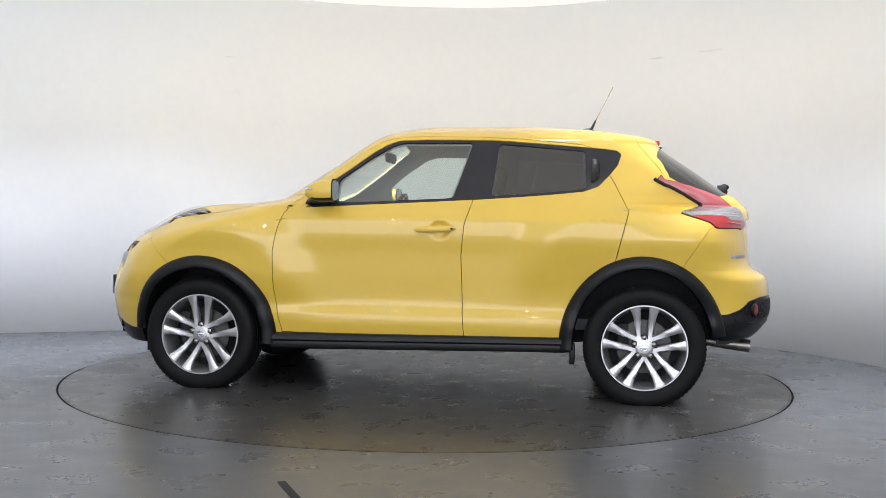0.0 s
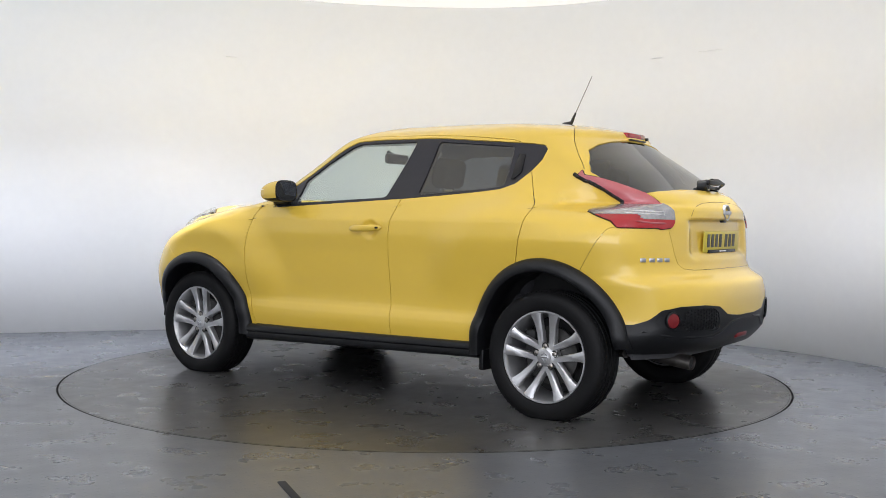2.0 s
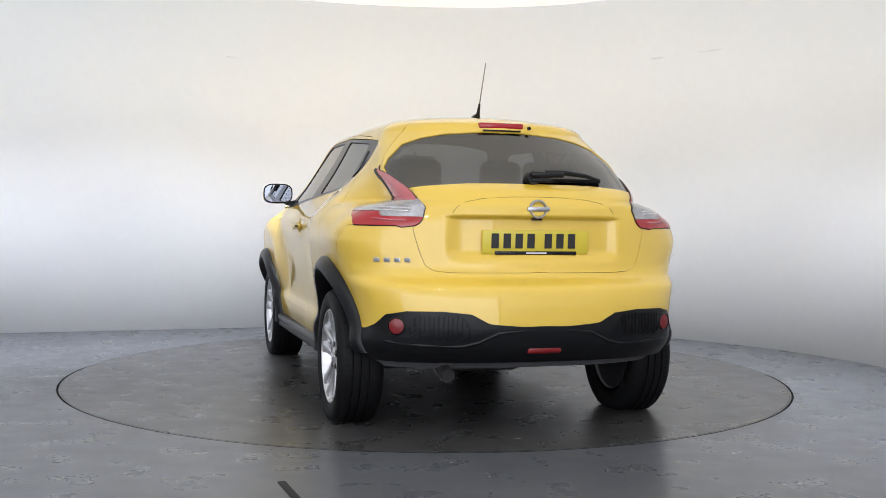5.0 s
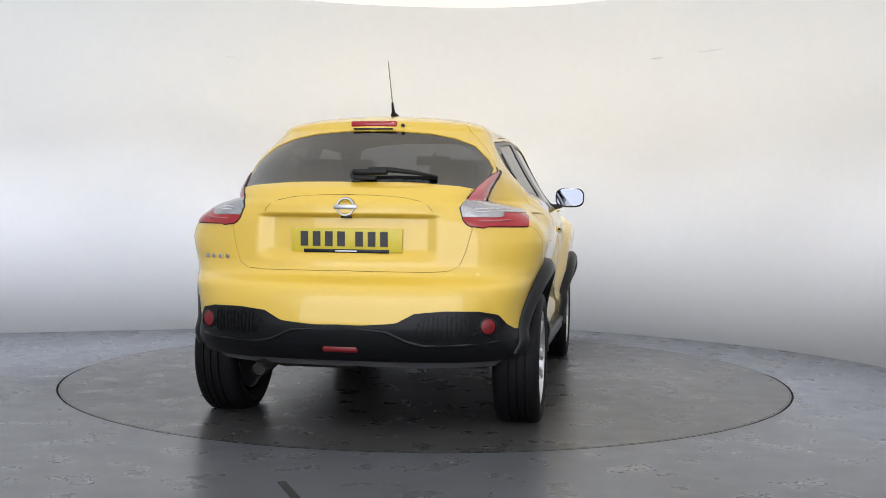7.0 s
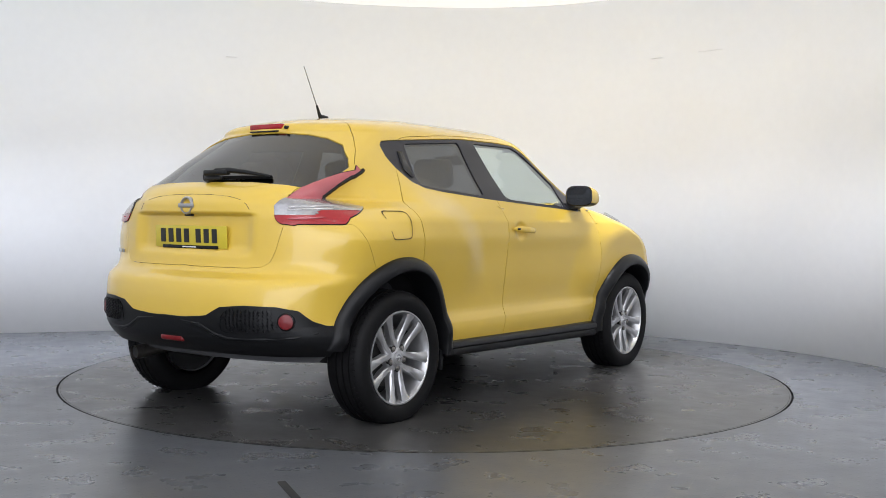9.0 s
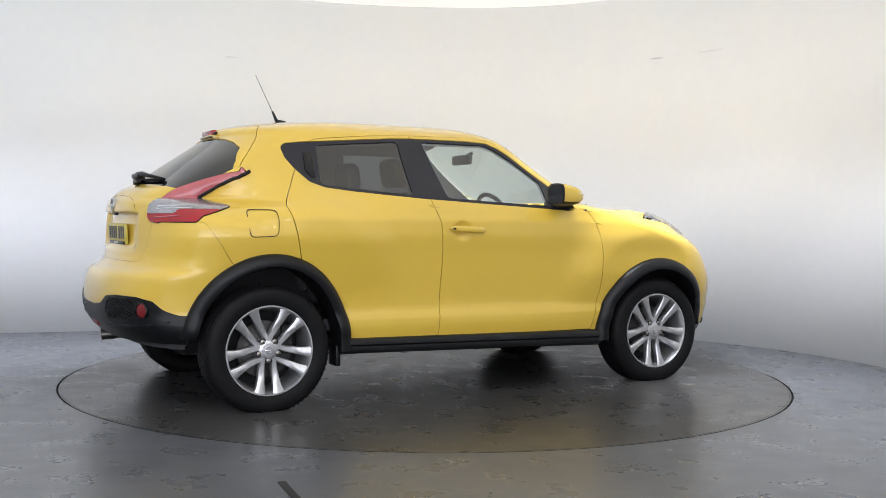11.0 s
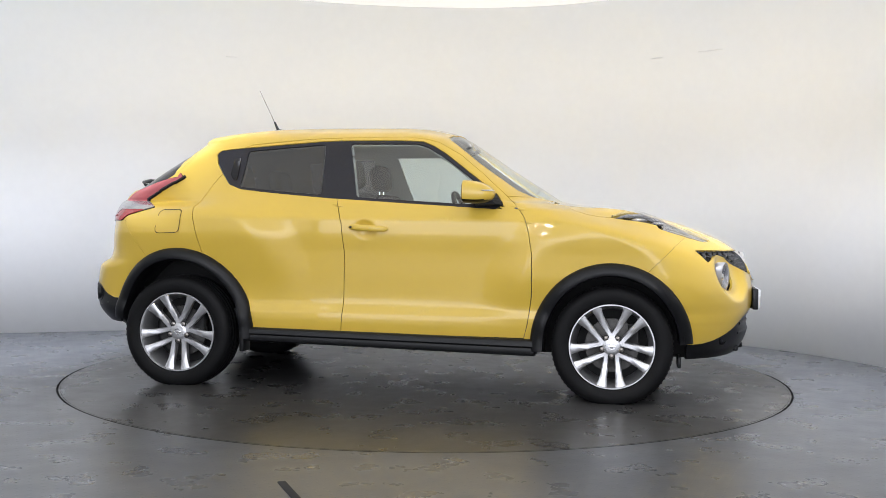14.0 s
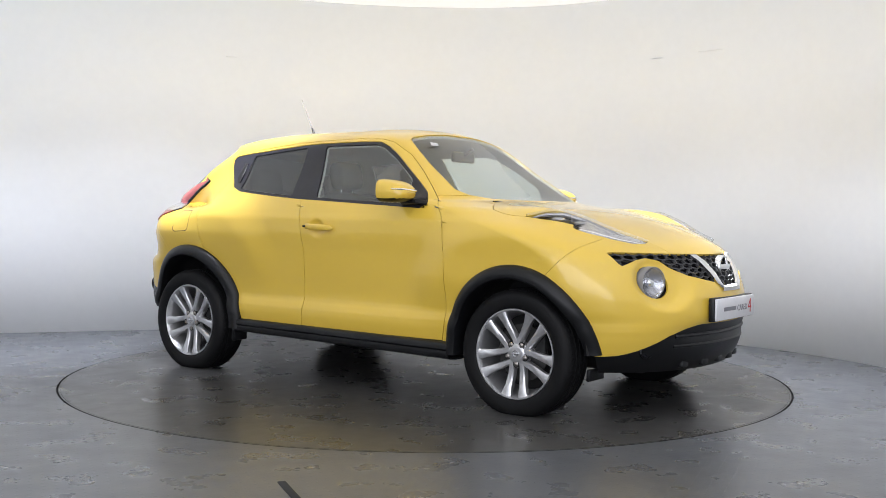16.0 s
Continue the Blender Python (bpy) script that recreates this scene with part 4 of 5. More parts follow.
# ---------------------------------------------------------------- tail details
def tail_lamp(side):
    faces = faces_of("tail_lamp")
    groups = {"arm": [], "clear": [], "red": []}
    for f in faces:
        x, y, z = SHELL[list(f)].mean(0)
        low = 1.005 if y < 0.70 else 1.028
        groups["arm" if z > 1.078 else "clear" if z > low else "red"].append(f)
    base = panel("tail_lamp", groups["red"], RED_LENS, CAR, "red and clear tail lamp with a long upswept arm", side, sink=-0.007, gap=0.0, lip=0.03)
    panel("arm_lens", groups["arm"], PINK_LENS, base, "smoked pink upper lens", side, sink=-0.005, gap=0.0, lip=0.03)
    panel("clear_lens", groups["clear"], CLEAR_LENS, base, "clear lens over silver reflectors", side, sink=-0.009, gap=0.0, lip=0.03)
    # dark seal along the lamp's rim
    count = {}
    for f in faces:
        for a, b in zip(f, list(f[1:]) + [f[0]]):
            key = (min(a, b), max(a, b))
            count[key] = count.get(key, 0) + 1
    bm = bmesh.new()
    for (a, b), n in count.items():
        if n == 1:
            p, q = Vector(SHELL[a]), Vector(SHELL[b])
            if (p - q).length > 1e-4 and (p - q).length < 0.2:
                p.y, q.y = p.y * side, q.y * side
                # broad along the underside of the arm
                mid = (SHELL[a] + SHELL[b]) / 2
                near_low = min(abs(mid[2] - (z0 + (z1 - z0) * (mid[0] - x0) / (x1 - x0))) if x1 <= mid[0] <= x0 else 9 for (x0, z0), (x1, z1) in zip(TAIL_LAMP[:4], TAIL_LAMP[1:5]))
                tube(bm, [p, q], 0.011 if near_low < 0.016 else 0.004, 6)
    part("lamp_seal", bm, GLOSS_BLACK, base, "thin black lamp seal")
    # stepped reflector ribs behind the clear lens, and a bright fold in the red one
    for z, y0, y1, r in ((1.062, 0.575, 0.70, 0.0045), (1.049, 0.565, 0.735, 0.0055), (1.036, 0.57, 0.75, 0.0045)):
        bm = bmesh.new()
        tube(bm, [(rear_x(y, z) - 0.0105, side * y, z + 0.05 * (y - 0.65)) for y in np.linspace(y0, y1, 9)], [0.001] + [r] * 7 + [0.001], 6)
        part("reflector_rib", bm, RIB_SILVER, base)
    bm = bmesh.new()
    tube(bm, [(rear_x(y, 0.992) - 0.0085, side * y, 0.992 + 0.12 * max(y - 0.66, 0)) for y in np.linspace(0.59, 0.74, 9)], [0.001] + [0.005] * 7 + [0.001], 6)
    part("lens_fold", bm, PINK_LENS, base)


for s in (1, -1):
    tail_lamp(s)


def rear_details():
    # high stop lamp in the spoiler
    bm = bmesh.new()
    box(bm, (-1.338, 0, 1.474), (0.050, 0.236, 0.030), 0.008)
    part("stop_lamp", bm, RED_LENS, CAR, "red high-level stop lamp")
    bm = bmesh.new()
    box(bm, (-1.362, 0.0, 1.448), (0.03, 0.20, 0.008), 0.002)
    part("stop_lamp_base", bm, GLOSS_BLACK, CAR)
    bm = bmesh.new()
    tube(bm, [(-1.33, -0.15, 1.466), (-1.366, -0.15, 1.466)], 0.009)
    part("washer_nozzle", bm, PLASTIC, CAR)
    # wiper
    bm = bmesh.new()
    x0 = rear_x(0.05, 1.185) - 0.02
    tube(bm, [(x0 + 0.03, -0.02, 1.19), (x0 - 0.020, -0.02, 1.198)], [0.036, 0.030], 20)
    box(bm, (x0 - 0.016, -0.085, 1.214), (0.036, 0.17, 0.030), 0.012, segments=3)
    box(bm, (x0 - 0.012, -0.060, 1.186), (0.030, 0.11, 0.018), 0.006, segments=3)
    hub = part("wiper_hub", bm, PLASTIC, CAR, "black rear wiper hub")
    bm = bmesh.new()
    tip = rear_x(0.38, 1.19)
    tube(bm, [(x0 - 0.016, -0.08, 1.222), (x0 - 0.014, -0.18, 1.224), (x0 - 0.004, -0.29, 1.212), (tip - 0.018, -0.385, 1.196)], [0.015, 0.014, 0.011, 0.006], 10)
    part("wiper_arm", bm, PLASTIC, hub)
    bm = bmesh.new()
    tube(bm, [(rear_x(y, 1.19) - 0.012, -y, 1.190) for y in (0.06, 0.14, 0.22, 0.30, 0.39)], 0.009, 8)
    part("wiper_blade", bm, RUBBER, hub)
    # number plate: yellow with plain bars in place of characters
    bm = bmesh.new()
    px = REAR_X(0.9) + 0.026
    tilt = Matrix.Rotation(radians(-3), 3, "Y")
    box(bm, (px, 0, 0.898), (0.006, 0.520, 0.108), 0.002, tilt)
    plate = part("rear_number_plate", bm, PLATE_YELLOW, CAR, "yellow rear number plate with black bars")
    y = 0.222
    for k in range(7):
        bm = bmesh.new()
        box(bm, (px - 0.0045, y - 0.023, 0.903), (0.002, 0.036, 0.068), 0, tilt)
        part("plate_bar", bm, INK, plate, smooth=False)
        y -= 0.058 if k != 3 else 0.085
    bm = bmesh.new()
    box(bm, (px - 0.003, 0, 0.848), (0.010, 0.40, 0.016), 0.002, tilt)
    part("plate_strip", bm, GLOSS_BLACK, plate, "black strip under the plate")
    bm = bmesh.new()
    box(bm, (px - 0.0095, 0, 0.848), (0.002, 0.10, 0.006))
    part("strip_bar", bm, PLATE_WHITE, plate)
    # round emblem: ring and bar
    ex = REAR_X(1.048) - 0.012
    bm = bmesh.new()
    lathe(bm, [(0.044, ex + 0.012), (0.044, ex), (0.041, ex - 0.005), (0.036, ex - 0.005), (0.033, ex), (0.033, ex + 0.012)], axis="x", steps=40, centre=(0, 0, 1.050))
    emblem = part("rear_emblem", bm, BADGE, CAR, "round chrome emblem")
    bm = bmesh.new()
    box(bm, (ex - 0.002, 0, 1.050), (0.010, 0.108, 0.020), 0.003)
    part("emblem_bar", bm, BADGE, emblem)
    # dark line for the shadow of the garnish's edge over the plate recess
    bm = bmesh.new()
    half = [(0.396, 1.016), (0.393, 1.035), (0.375, 1.058), (0.33, 1.080), (0.255, 1.095), (0.126, 1.104), (0.0, 1.106)]
    line = half + [(-y, z) for y, z in half[-2::-1]]
    tube(bm, [(rear_x(y, z) - 0.0004, y, z) for y, z in line], 0.0011, 6)
    part("garnish_edge_shade", bm, DARK, CAR)
    # lettering badge as plain bars
    for k in range(4):
        y = 0.722 - 0.042 * k
        bm = bmesh.new()
        box(bm, (rear_x(y, 0.812) - 0.002, y, 0.812), (0.005, 0.031, 0.020), 0.002, Matrix.Rotation(-0.75, 3, "Z"))
        part("badge_bar", bm, BADGE, CAR, "chrome badge bar")
    # plate lamp and opener lip under the recess edge
    bm = bmesh.new()
    box(bm, (REAR_X(1.0) + 0.012, 0, 1.003), (0.020, 0.05, 0.010), 0.003)
    part("tailgate_opener", bm, PLASTIC, CAR)
    # honeycomb inserts and round reflectors
    for s in (1, -1):
        bm = bmesh.new()
        outline = [(0.36, 0.545), (0.40, 0.575), (0.62, 0.578), (0.705, 0.555), (0.72, 0.52), (0.70, 0.475), (0.62, 0.468), (0.38, 0.462), (0.35, 0.475)]
        outline = cornered(outline, 0.03)
        ring = [bm.verts.new((rear_x(y, z) - 0.004, s * y, z)) for y, z in outline]
        mid = [bm.verts.new((rear_x(y * 0.97 + 0.015, z * 0.94 + 0.031) + 0.012, s * (y * 0.97 + 0.015), z * 0.94 + 0.031)) for y, z in outline]
        n = len(ring)
        for k in range(n):
            bm.faces.new((ring[k], ring[(k + 1) % n], mid[(k + 1) % n], mid[k]))
        bmesh.ops.recalc_face_normals(bm, faces=bm.faces)
        surround = part("bumper_insert", bm, GLOSS_BLACK, CAR, "dark honeycomb bumper insert")
        hexes, polys = [], []
        for i in range(14):
            for j in range(6):
                y, z = 0.375 + 0.020 * i + 0.0, 0.478 + 0.0175 * j + (0.00875 if i % 2 else 0)
                ok = inside(np.array([y]), np.array([z]), [(0.372, 0.542), (0.405, 0.566), (0.605, 0.568), (0.62, 0.50), (0.60, 0.477), (0.385, 0.472)])[0]
                if not ok:
                    continue
                b0 = len(hexes)
                for q, dx in ((0.0118, -0.006), (0.0095, -0.006), (0.0085, 0.004)):
                    for k in range(6):
                        yy, zz = y + q * math.cos(k * math.pi / 3), z + q * math.sin(k * math.pi / 3)
                        hexes.append((rear_x(yy, zz) + dx, s * yy, zz))
                for k in range(6):
                    polys += [(b0 + k, b0 + (k + 1) % 6, b0 + 6 + (k + 1) % 6, b0 + 6 + k), (b0 + 6 + k, b0 + 6 + (k + 1) % 6, b0 + 12 + (k + 1) % 6, b0 + 12 + k)]
                polys.append([b0 + 12 + k for k in range(6)])
        mesh_object("honeycomb", hexes, polys, PLASTIC, surround, smooth=False)
        x = rear_x(0.655, 0.522) + 0.004
        bm = bmesh.new()
        nrm = Matrix.Rotation(s * -0.50, 4, "Z")
        lathe(bm, [(0.042, 0.01), (0.042, -0.008), (0.037, -0.012), (0.036, -0.006)], axis="x", steps=28)
        bmesh.ops.transform(bm, matrix=Matrix.Translation((x, s * 0.655, 0.522)) @ nrm, verts=bm.verts)
        fog = part("rear_reflector", bm, PLASTIC, CAR, "round red reflector in a black ring")
        bm = bmesh.new()
        lathe(bm, [(0.036, -0.004), (0.034, -0.009), (0.02, -0.012), (0.0005, -0.013)], axis="x", steps=28)
        bmesh.ops.transform(bm, matrix=Matrix.Translation((x, s * 0.655, 0.522)) @ nrm, verts=bm.verts)
        part("reflector_lens", bm, REFLECTOR_RED, fog)
    bm = bmesh.new()
    box(bm, (REAR_X(0.415) + 0.010, -0.005, 0.415), (0.03, 0.165, 0.036), 0.012, segments=3)
    part("rear_fog_lamp", bm, REFLECTOR_RED, CAR, "dark red low rear fog lamp")
    # ridge of the lower bumper
    for s in (1, -1):
        bm = bmesh.new()
        line = [(0.10, 0.505), (0.22, 0.495), (0.31, 0.452), (0.38, 0.435), (0.55, 0.438), (0.68, 0.448), (0.75, 0.47)]
        tube(bm, [(rear_x(y, z) + 0.004, s * y, z) for y, z in line], [0.006, 0.009, 0.010, 0.010, 0.010, 0.009, 0.006], 10)
        part("bumper_ridge", bm, PLASTIC, CAR)
    # aerial
    bm = bmesh.new()
    tube(bm, [(-0.905, -0.008, 1.548), (-0.935, -0.008, 1.560), (-0.950, -0.008, 1.572), (-0.975, -0.008, 1.625)], [0.026, 0.018, 0.010, 0.0055], 14)
    aerial = part("aerial_base", bm, PLASTIC, CAR, "black aerial foot")
    bm = bmesh.new()
    tube(bm, [(-0.973, -0.008, 1.62), (-1.078, -0.006, 1.830)], [0.0032, 0.0022], 8)
    part("aerial_rod", bm, STEEL, aerial)


rear_details()


# ---------------------------------------------------------------- side details
def door_handle(side):
    bm = bmesh.new()
    rows = []
    for k in range(13):
        t = k / 12
        x = -0.225 + 0.232 * t
        r = 0.015 * math.sqrt(max(1 - (2 * t - 1) ** 8, 0.05))
        y = side_y(x, 0.937) * 1.0 + 0.010 + 0.016 * (1 - (2 * t - 1) ** 4) + (0.013 if abs(x + 0.135) < 0.05 else 0)
        z = 0.947 - 0.010 * t
        rows.append([bm.verts.new((x, side * (y + 0.55 * r * math.cos(a)), z + r * 1.15 * math.sin(a))) for a in [2 * math.pi * j / 12 for j in range(12)]])
    for p, q in zip(rows, rows[1:]):
        for j in range(12):
            bm.faces.new((p[j], p[(j + 1) % 12], q[(j + 1) % 12], q[j]))
    bm.faces.new(rows[0])
    bm.faces.new(rows[-1])
    bmesh.ops.recalc_face_normals(bm, faces=bm.faces)
    h = part("door_handle", bm, PAINT, CAR, "yellow painted door handle")
    for x in (-0.205, -0.175):
        bm = bmesh.new()
        y = side_y(x, 0.945)
        tube(bm, [(x, side * (y + 0.02), 0.946), (x, side * (y + 0.0385), 0.946)], 0.006, 12)
        part("key_lock", bm, PLASTIC, h)


def door_mirror(side):
    rows = []
    cy, cz = 0.900, 1.150
    N, M = 18, 24
    for i in range(N + 1):
        u = i / N
        x = 0.455 + 0.165 * u
        f = math.sqrt(max(1 - u ** 2.6, 0.0)) if u > 0 else 1.0
        row = []
        for j in range(M):
            a = 2 * math.pi * j / M
            ca, sa = math.cos(a), math.sin(a)
            ex = 2 / 3.2
            yy = math.copysign(abs(ca) ** ex, ca) * 0.095 * (0.35 + 0.65 * f)
            zz = math.copysign(abs(sa) ** ex, sa) * (0.066 if sa > 0 else 0.062) * max(f, 0.02)
            row.append((x - 0.05 * max(yy, 0) , side * (cy + yy), cz + zz - 0.012 * u))
        rows.append(row)
    verts = [p for r in rows for p in r]
    up, low = [], []
    for i in range(N):
        for j in range(M):
            q = (i * M + j, i * M + (j + 1) % M, (i + 1) * M + (j + 1) % M, (i + 1) * M + j)
            zc = sum(verts[k][2] for k in q) / 4
            (up if zc > 1.108 else low).append(q if side < 0 else q[::-1])

    def pick(name, faces, mat, parent, label=""):
        used = sorted({k for f in faces for k in f})
        idx = {k: n for n, k in enumerate(used)}
        return mesh_object(name, [verts[k] for k in used], [[idx[k] for k in f] for f in faces], mat, parent, label)

    m = pick("door_mirror", up, PAINT, CAR, "yellow door mirror with an indicator strip")
    pick("mirror_underside", low, PLASTIC, m, "black lower shell")
    # face: frame and mirror glass
    bm = bmesh.new()
    face = [bm.verts.new(p) for p in rows[0]]
    inner = [bm.verts.new((p[0] - 0.004, side * cy + (p[1] - side * cy) * 0.92, cz + (p[2] - cz) * 0.88)) for p in rows[0]]
    for j in range(M):
        bm.faces.new((face[j], face[(j + 1) % M], inner[(j + 1) % M], inner[j]))
    bmesh.ops.recalc_face_normals(bm, faces=bm.faces)
    part("mirror_frame", bm, GLOSS_BLACK, m)
    bm = bmesh.new()
    bm.faces.new([bm.verts.new((p[0] - 0.003, side * cy + (p[1] - side * cy) * 0.92, cz + (p[2] - cz) * 0.88)) for p in rows[0]])
    part("mirror_pane", bm, MIRROR, m, "mirror glass")
    # indicator strip
    bm = bmesh.new()
    strip = []
    for k in range(9):
        yy = 0.088 - 0.155 * k / 8
        strip.append((0.615 - 0.05 * max(yy, 0) - 0.075 * (yy / 0.095) ** 4 * (1 if yy > 0 else 0.2), side * (cy + yy), 1.158 - 0.0012 * k))
    tube(bm, strip, [0.003, 0.005, 0.006, 0.006, 0.006, 0.006, 0.007, 0.008, 0.003], 8)
    part("indicator_strip", bm, CHROME, m, "clear and chrome indicator strip")
    # foot
    bm = bmesh.new()
    secs = []
    for x0, x1, y, z0, z1 in ((0.46, 0.655, 0.755, 1.066, 1.115), (0.50, 0.66, 0.80, 1.070, 1.105), (0.50, 0.61, 0.85, 1.082, 1.110)):
        secs.append([bm.verts.new((x, side * y, z)) for x, z in ((x0, z0), (x1, z0 + 0.004), (x1 - 0.02, z1), (x0, z1))])
    for a, b in zip(secs, secs[1:]):
        for j in range(4):
            bm.faces.new((a[j], a[(j + 1) % 4], b[(j + 1) % 4], b[j]))
    bm.faces.new(secs[0])
    bm.faces.new(secs[-1])
    bmesh.ops.recalc_face_normals(bm, faces=bm.faces)
    bmesh.ops.bevel(bm, geom=bm.edges[:], offset=0.006, segments=2, affect="EDGES")
    part("mirror_foot", bm, PLASTIC, m, "black mirror foot")


def rear_door_pull(side):
    bm = bmesh.new()
    pts = [(-1.005, 1.350), (-0.965, 1.350), (-0.962, 1.215), (-0.982, 1.215), (-1.012, 1.25)]
    a = [bm.verts.new((x, side * (side_y(x, z) + 0.004), z)) for x, z in pts]
    b = [bm.verts.new((x, side * (side_y(x, z) - 0.02), z)) for x, z in pts]
    bm.faces.new(a)
    for k in range(5):
        bm.faces.new((a[k], a[(k + 1) % 5], b[(k + 1) % 5], b[k]))
    bmesh.ops.recalc_face_normals(bm, faces=bm.faces)
    bmesh.ops.bevel(bm, geom=[e for e in bm.edges], offset=0.002, segments=1, affect="EDGES")
    part("door_pull", bm, GLOSS_BLACK, CAR, "black hidden rear door handle")


for s in (1, -1):
    door_handle(s)
    door_mirror(s)
    rear_door_pull(s)


def filler_flap():
    out = cornered([(-1.388, 1.037), (-1.236, 1.037), (-1.230, 0.985), (-1.236, 0.900), (-1.388, 0.893)], 0.03)
    cx, cz = -1.31, 0.966
    bm = bmesh.new()
    a = [bm.verts.new((x, -(side_y(x, z) + 0.004), z)) for x, z in out]
    c = [bm.verts.new((cx + (x - cx) * 0.955, -(side_y(cx + (x - cx) * 0.955, cz + (z - cz) * 0.945) + 0.004), cz + (z - cz) * 0.945)) for x, z in out]
    n = len(out)
    for k in range(n):
        bm.faces.new((a[k], a[(k + 1) % n], c[(k + 1) % n], c[k]))
    bmesh.ops.recalc_face_normals(bm, faces=bm.faces)
    for f in bm.faces:
        if f.normal.y > 0:
            f.normal_flip()
    part("filler_flap", bm, PIT, CAR, "seam of the fuel filler flap")


filler_flap()


# ---------------------------------------------------------------- nose details
from mathutils.bvhtree import BVHTree
SKIN = BVHTree.FromPolygons([tuple(v) for v in SHELL], QUADS)


def skin_z(x, y):
    """The height of the body's skin over (x, y)."""
    hit = SKIN.ray_cast(Vector((x, abs(y), 2.0)), Vector((0, 0, -1)))
    return hit[0].z if hit[0] else 0.9


def head_lamp(side):
    faces = faces_of("head_lamp")
    dark = [f for f in faces if SHELL[list(f)].mean(0)[0] < 1.53]
    light = [f for f in faces if SHELL[list(f)].mean(0)[0] >= 1.53]
    h = panel("head_lamp", faces, LAMP_GLASS, CAR, "long swept-back clear headlamp on the wing", side, gap=0.001, sink=-0.014, lip=0.03)
    panel("lamp_housing", dark, GLOSS_BLACK, h, "dark lamp housing", side, gap=-0.006, sink=0.022, flange=False)
    panel("lamp_reflector", light, FACETS, h, "silver front reflector", side, gap=-0.002, sink=0.002, flange=False)
    for x, y, r in ((1.40, 0.655, 0.026), (1.50, 0.610, 0.020)):
        z = skin_z(x, y) - 0.018
        bm = bmesh.new()
        bmesh.ops.create_uvsphere(bm, u_segments=20, v_segments=12, radius=r, matrix=Matrix.Translation((x, side * y, z)) @ Matrix.Diagonal((1.7, 1, 0.55, 1)))
        part("projector_lens", bm, CLEAR_LENS, h)
    bm = bmesh.new()
    tube(bm, [(x, side * y, skin_z(x, y) - 0.010) for x, y in ((1.275, 0.704), (1.33, 0.652), (1.41, 0.604), (1.50, 0.566), (1.60, 0.532), (1.70, 0.492))], [0.004, 0.010, 0.013, 0.014, 0.013, 0.008], 10)
    part("lamp_bezel", bm, CLEAR_LENS, h, "bright silver upper bezel")
    bm = bmesh.new()
    tube(bm, [(x, side * y, skin_z(x, y) - 0.004) for x, y in ((1.53, 0.672), (1.60, 0.632), (1.70, 0.560), (1.78, 0.470))], [0.003, 0.006, 0.007, 0.003], 8)
    part("light_guide", bm, CHROME, h, "silver daytime-light strip")


def round_lamp(side):
    c = Vector((front_x(0.535, 0.694) + 0.004, side * 0.535, 0.694))
    turn = Matrix.Translation(c) @ Matrix.Rotation(side * 0.35, 4, "Z")

    def lens(name, prof, mat, parent, label=""):
        bm = bmesh.new()
        lathe(bm, prof, axis="x", steps=40)
        bmesh.ops.transform(bm, matrix=turn, verts=bm.verts)
        return part(name, bm, mat, parent, label)

    lamp = lens("round_lamp", [(0.080, -0.05), (0.081, 0.002), (0.079, 0.005), (0.076, 0.004), (0.075, -0.006)], GREY_TRIM, CAR, "round driving lamp set in the bumper")
    lens("lamp_bowl", [(0.0755, 0.0), (0.064, -0.018), (0.036, -0.036), (0.0005, -0.042)], FACETS, lamp, "silver reflector bowl")
    lens("lamp_bulb", [(0.022, -0.048), (0.022, -0.016), (0.014, -0.006), (0.0005, -0.004)], CHROME, lamp)
    lens("lamp_cover", [(0.0755, 0.003), (0.068, 0.010), (0.048, 0.018), (0.022, 0.022), (0.0005, 0.023)], LAMP_GLASS, lamp, "clear domed cover")


def text_mesh(name, words, size, m, mat, parent):
    data = bpy.data.curves.new(name, "FONT")
    data.body, data.size, data.align_x, data.extrude = words, size, "CENTER", 0.0008
    tmp = bpy.data.objects.new(name, data)
    scene.collection.objects.link(tmp)
    me = bpy.data.meshes.new_from_object(tmp.evaluated_get(bpy.context.evaluated_depsgraph_get()))
    bpy.data.objects.remove(tmp)
    me.transform(m)
    me.materials.clear()
    me.materials.append(mat)
    ob = new(name, me)
    ob.parent = parent
    return ob


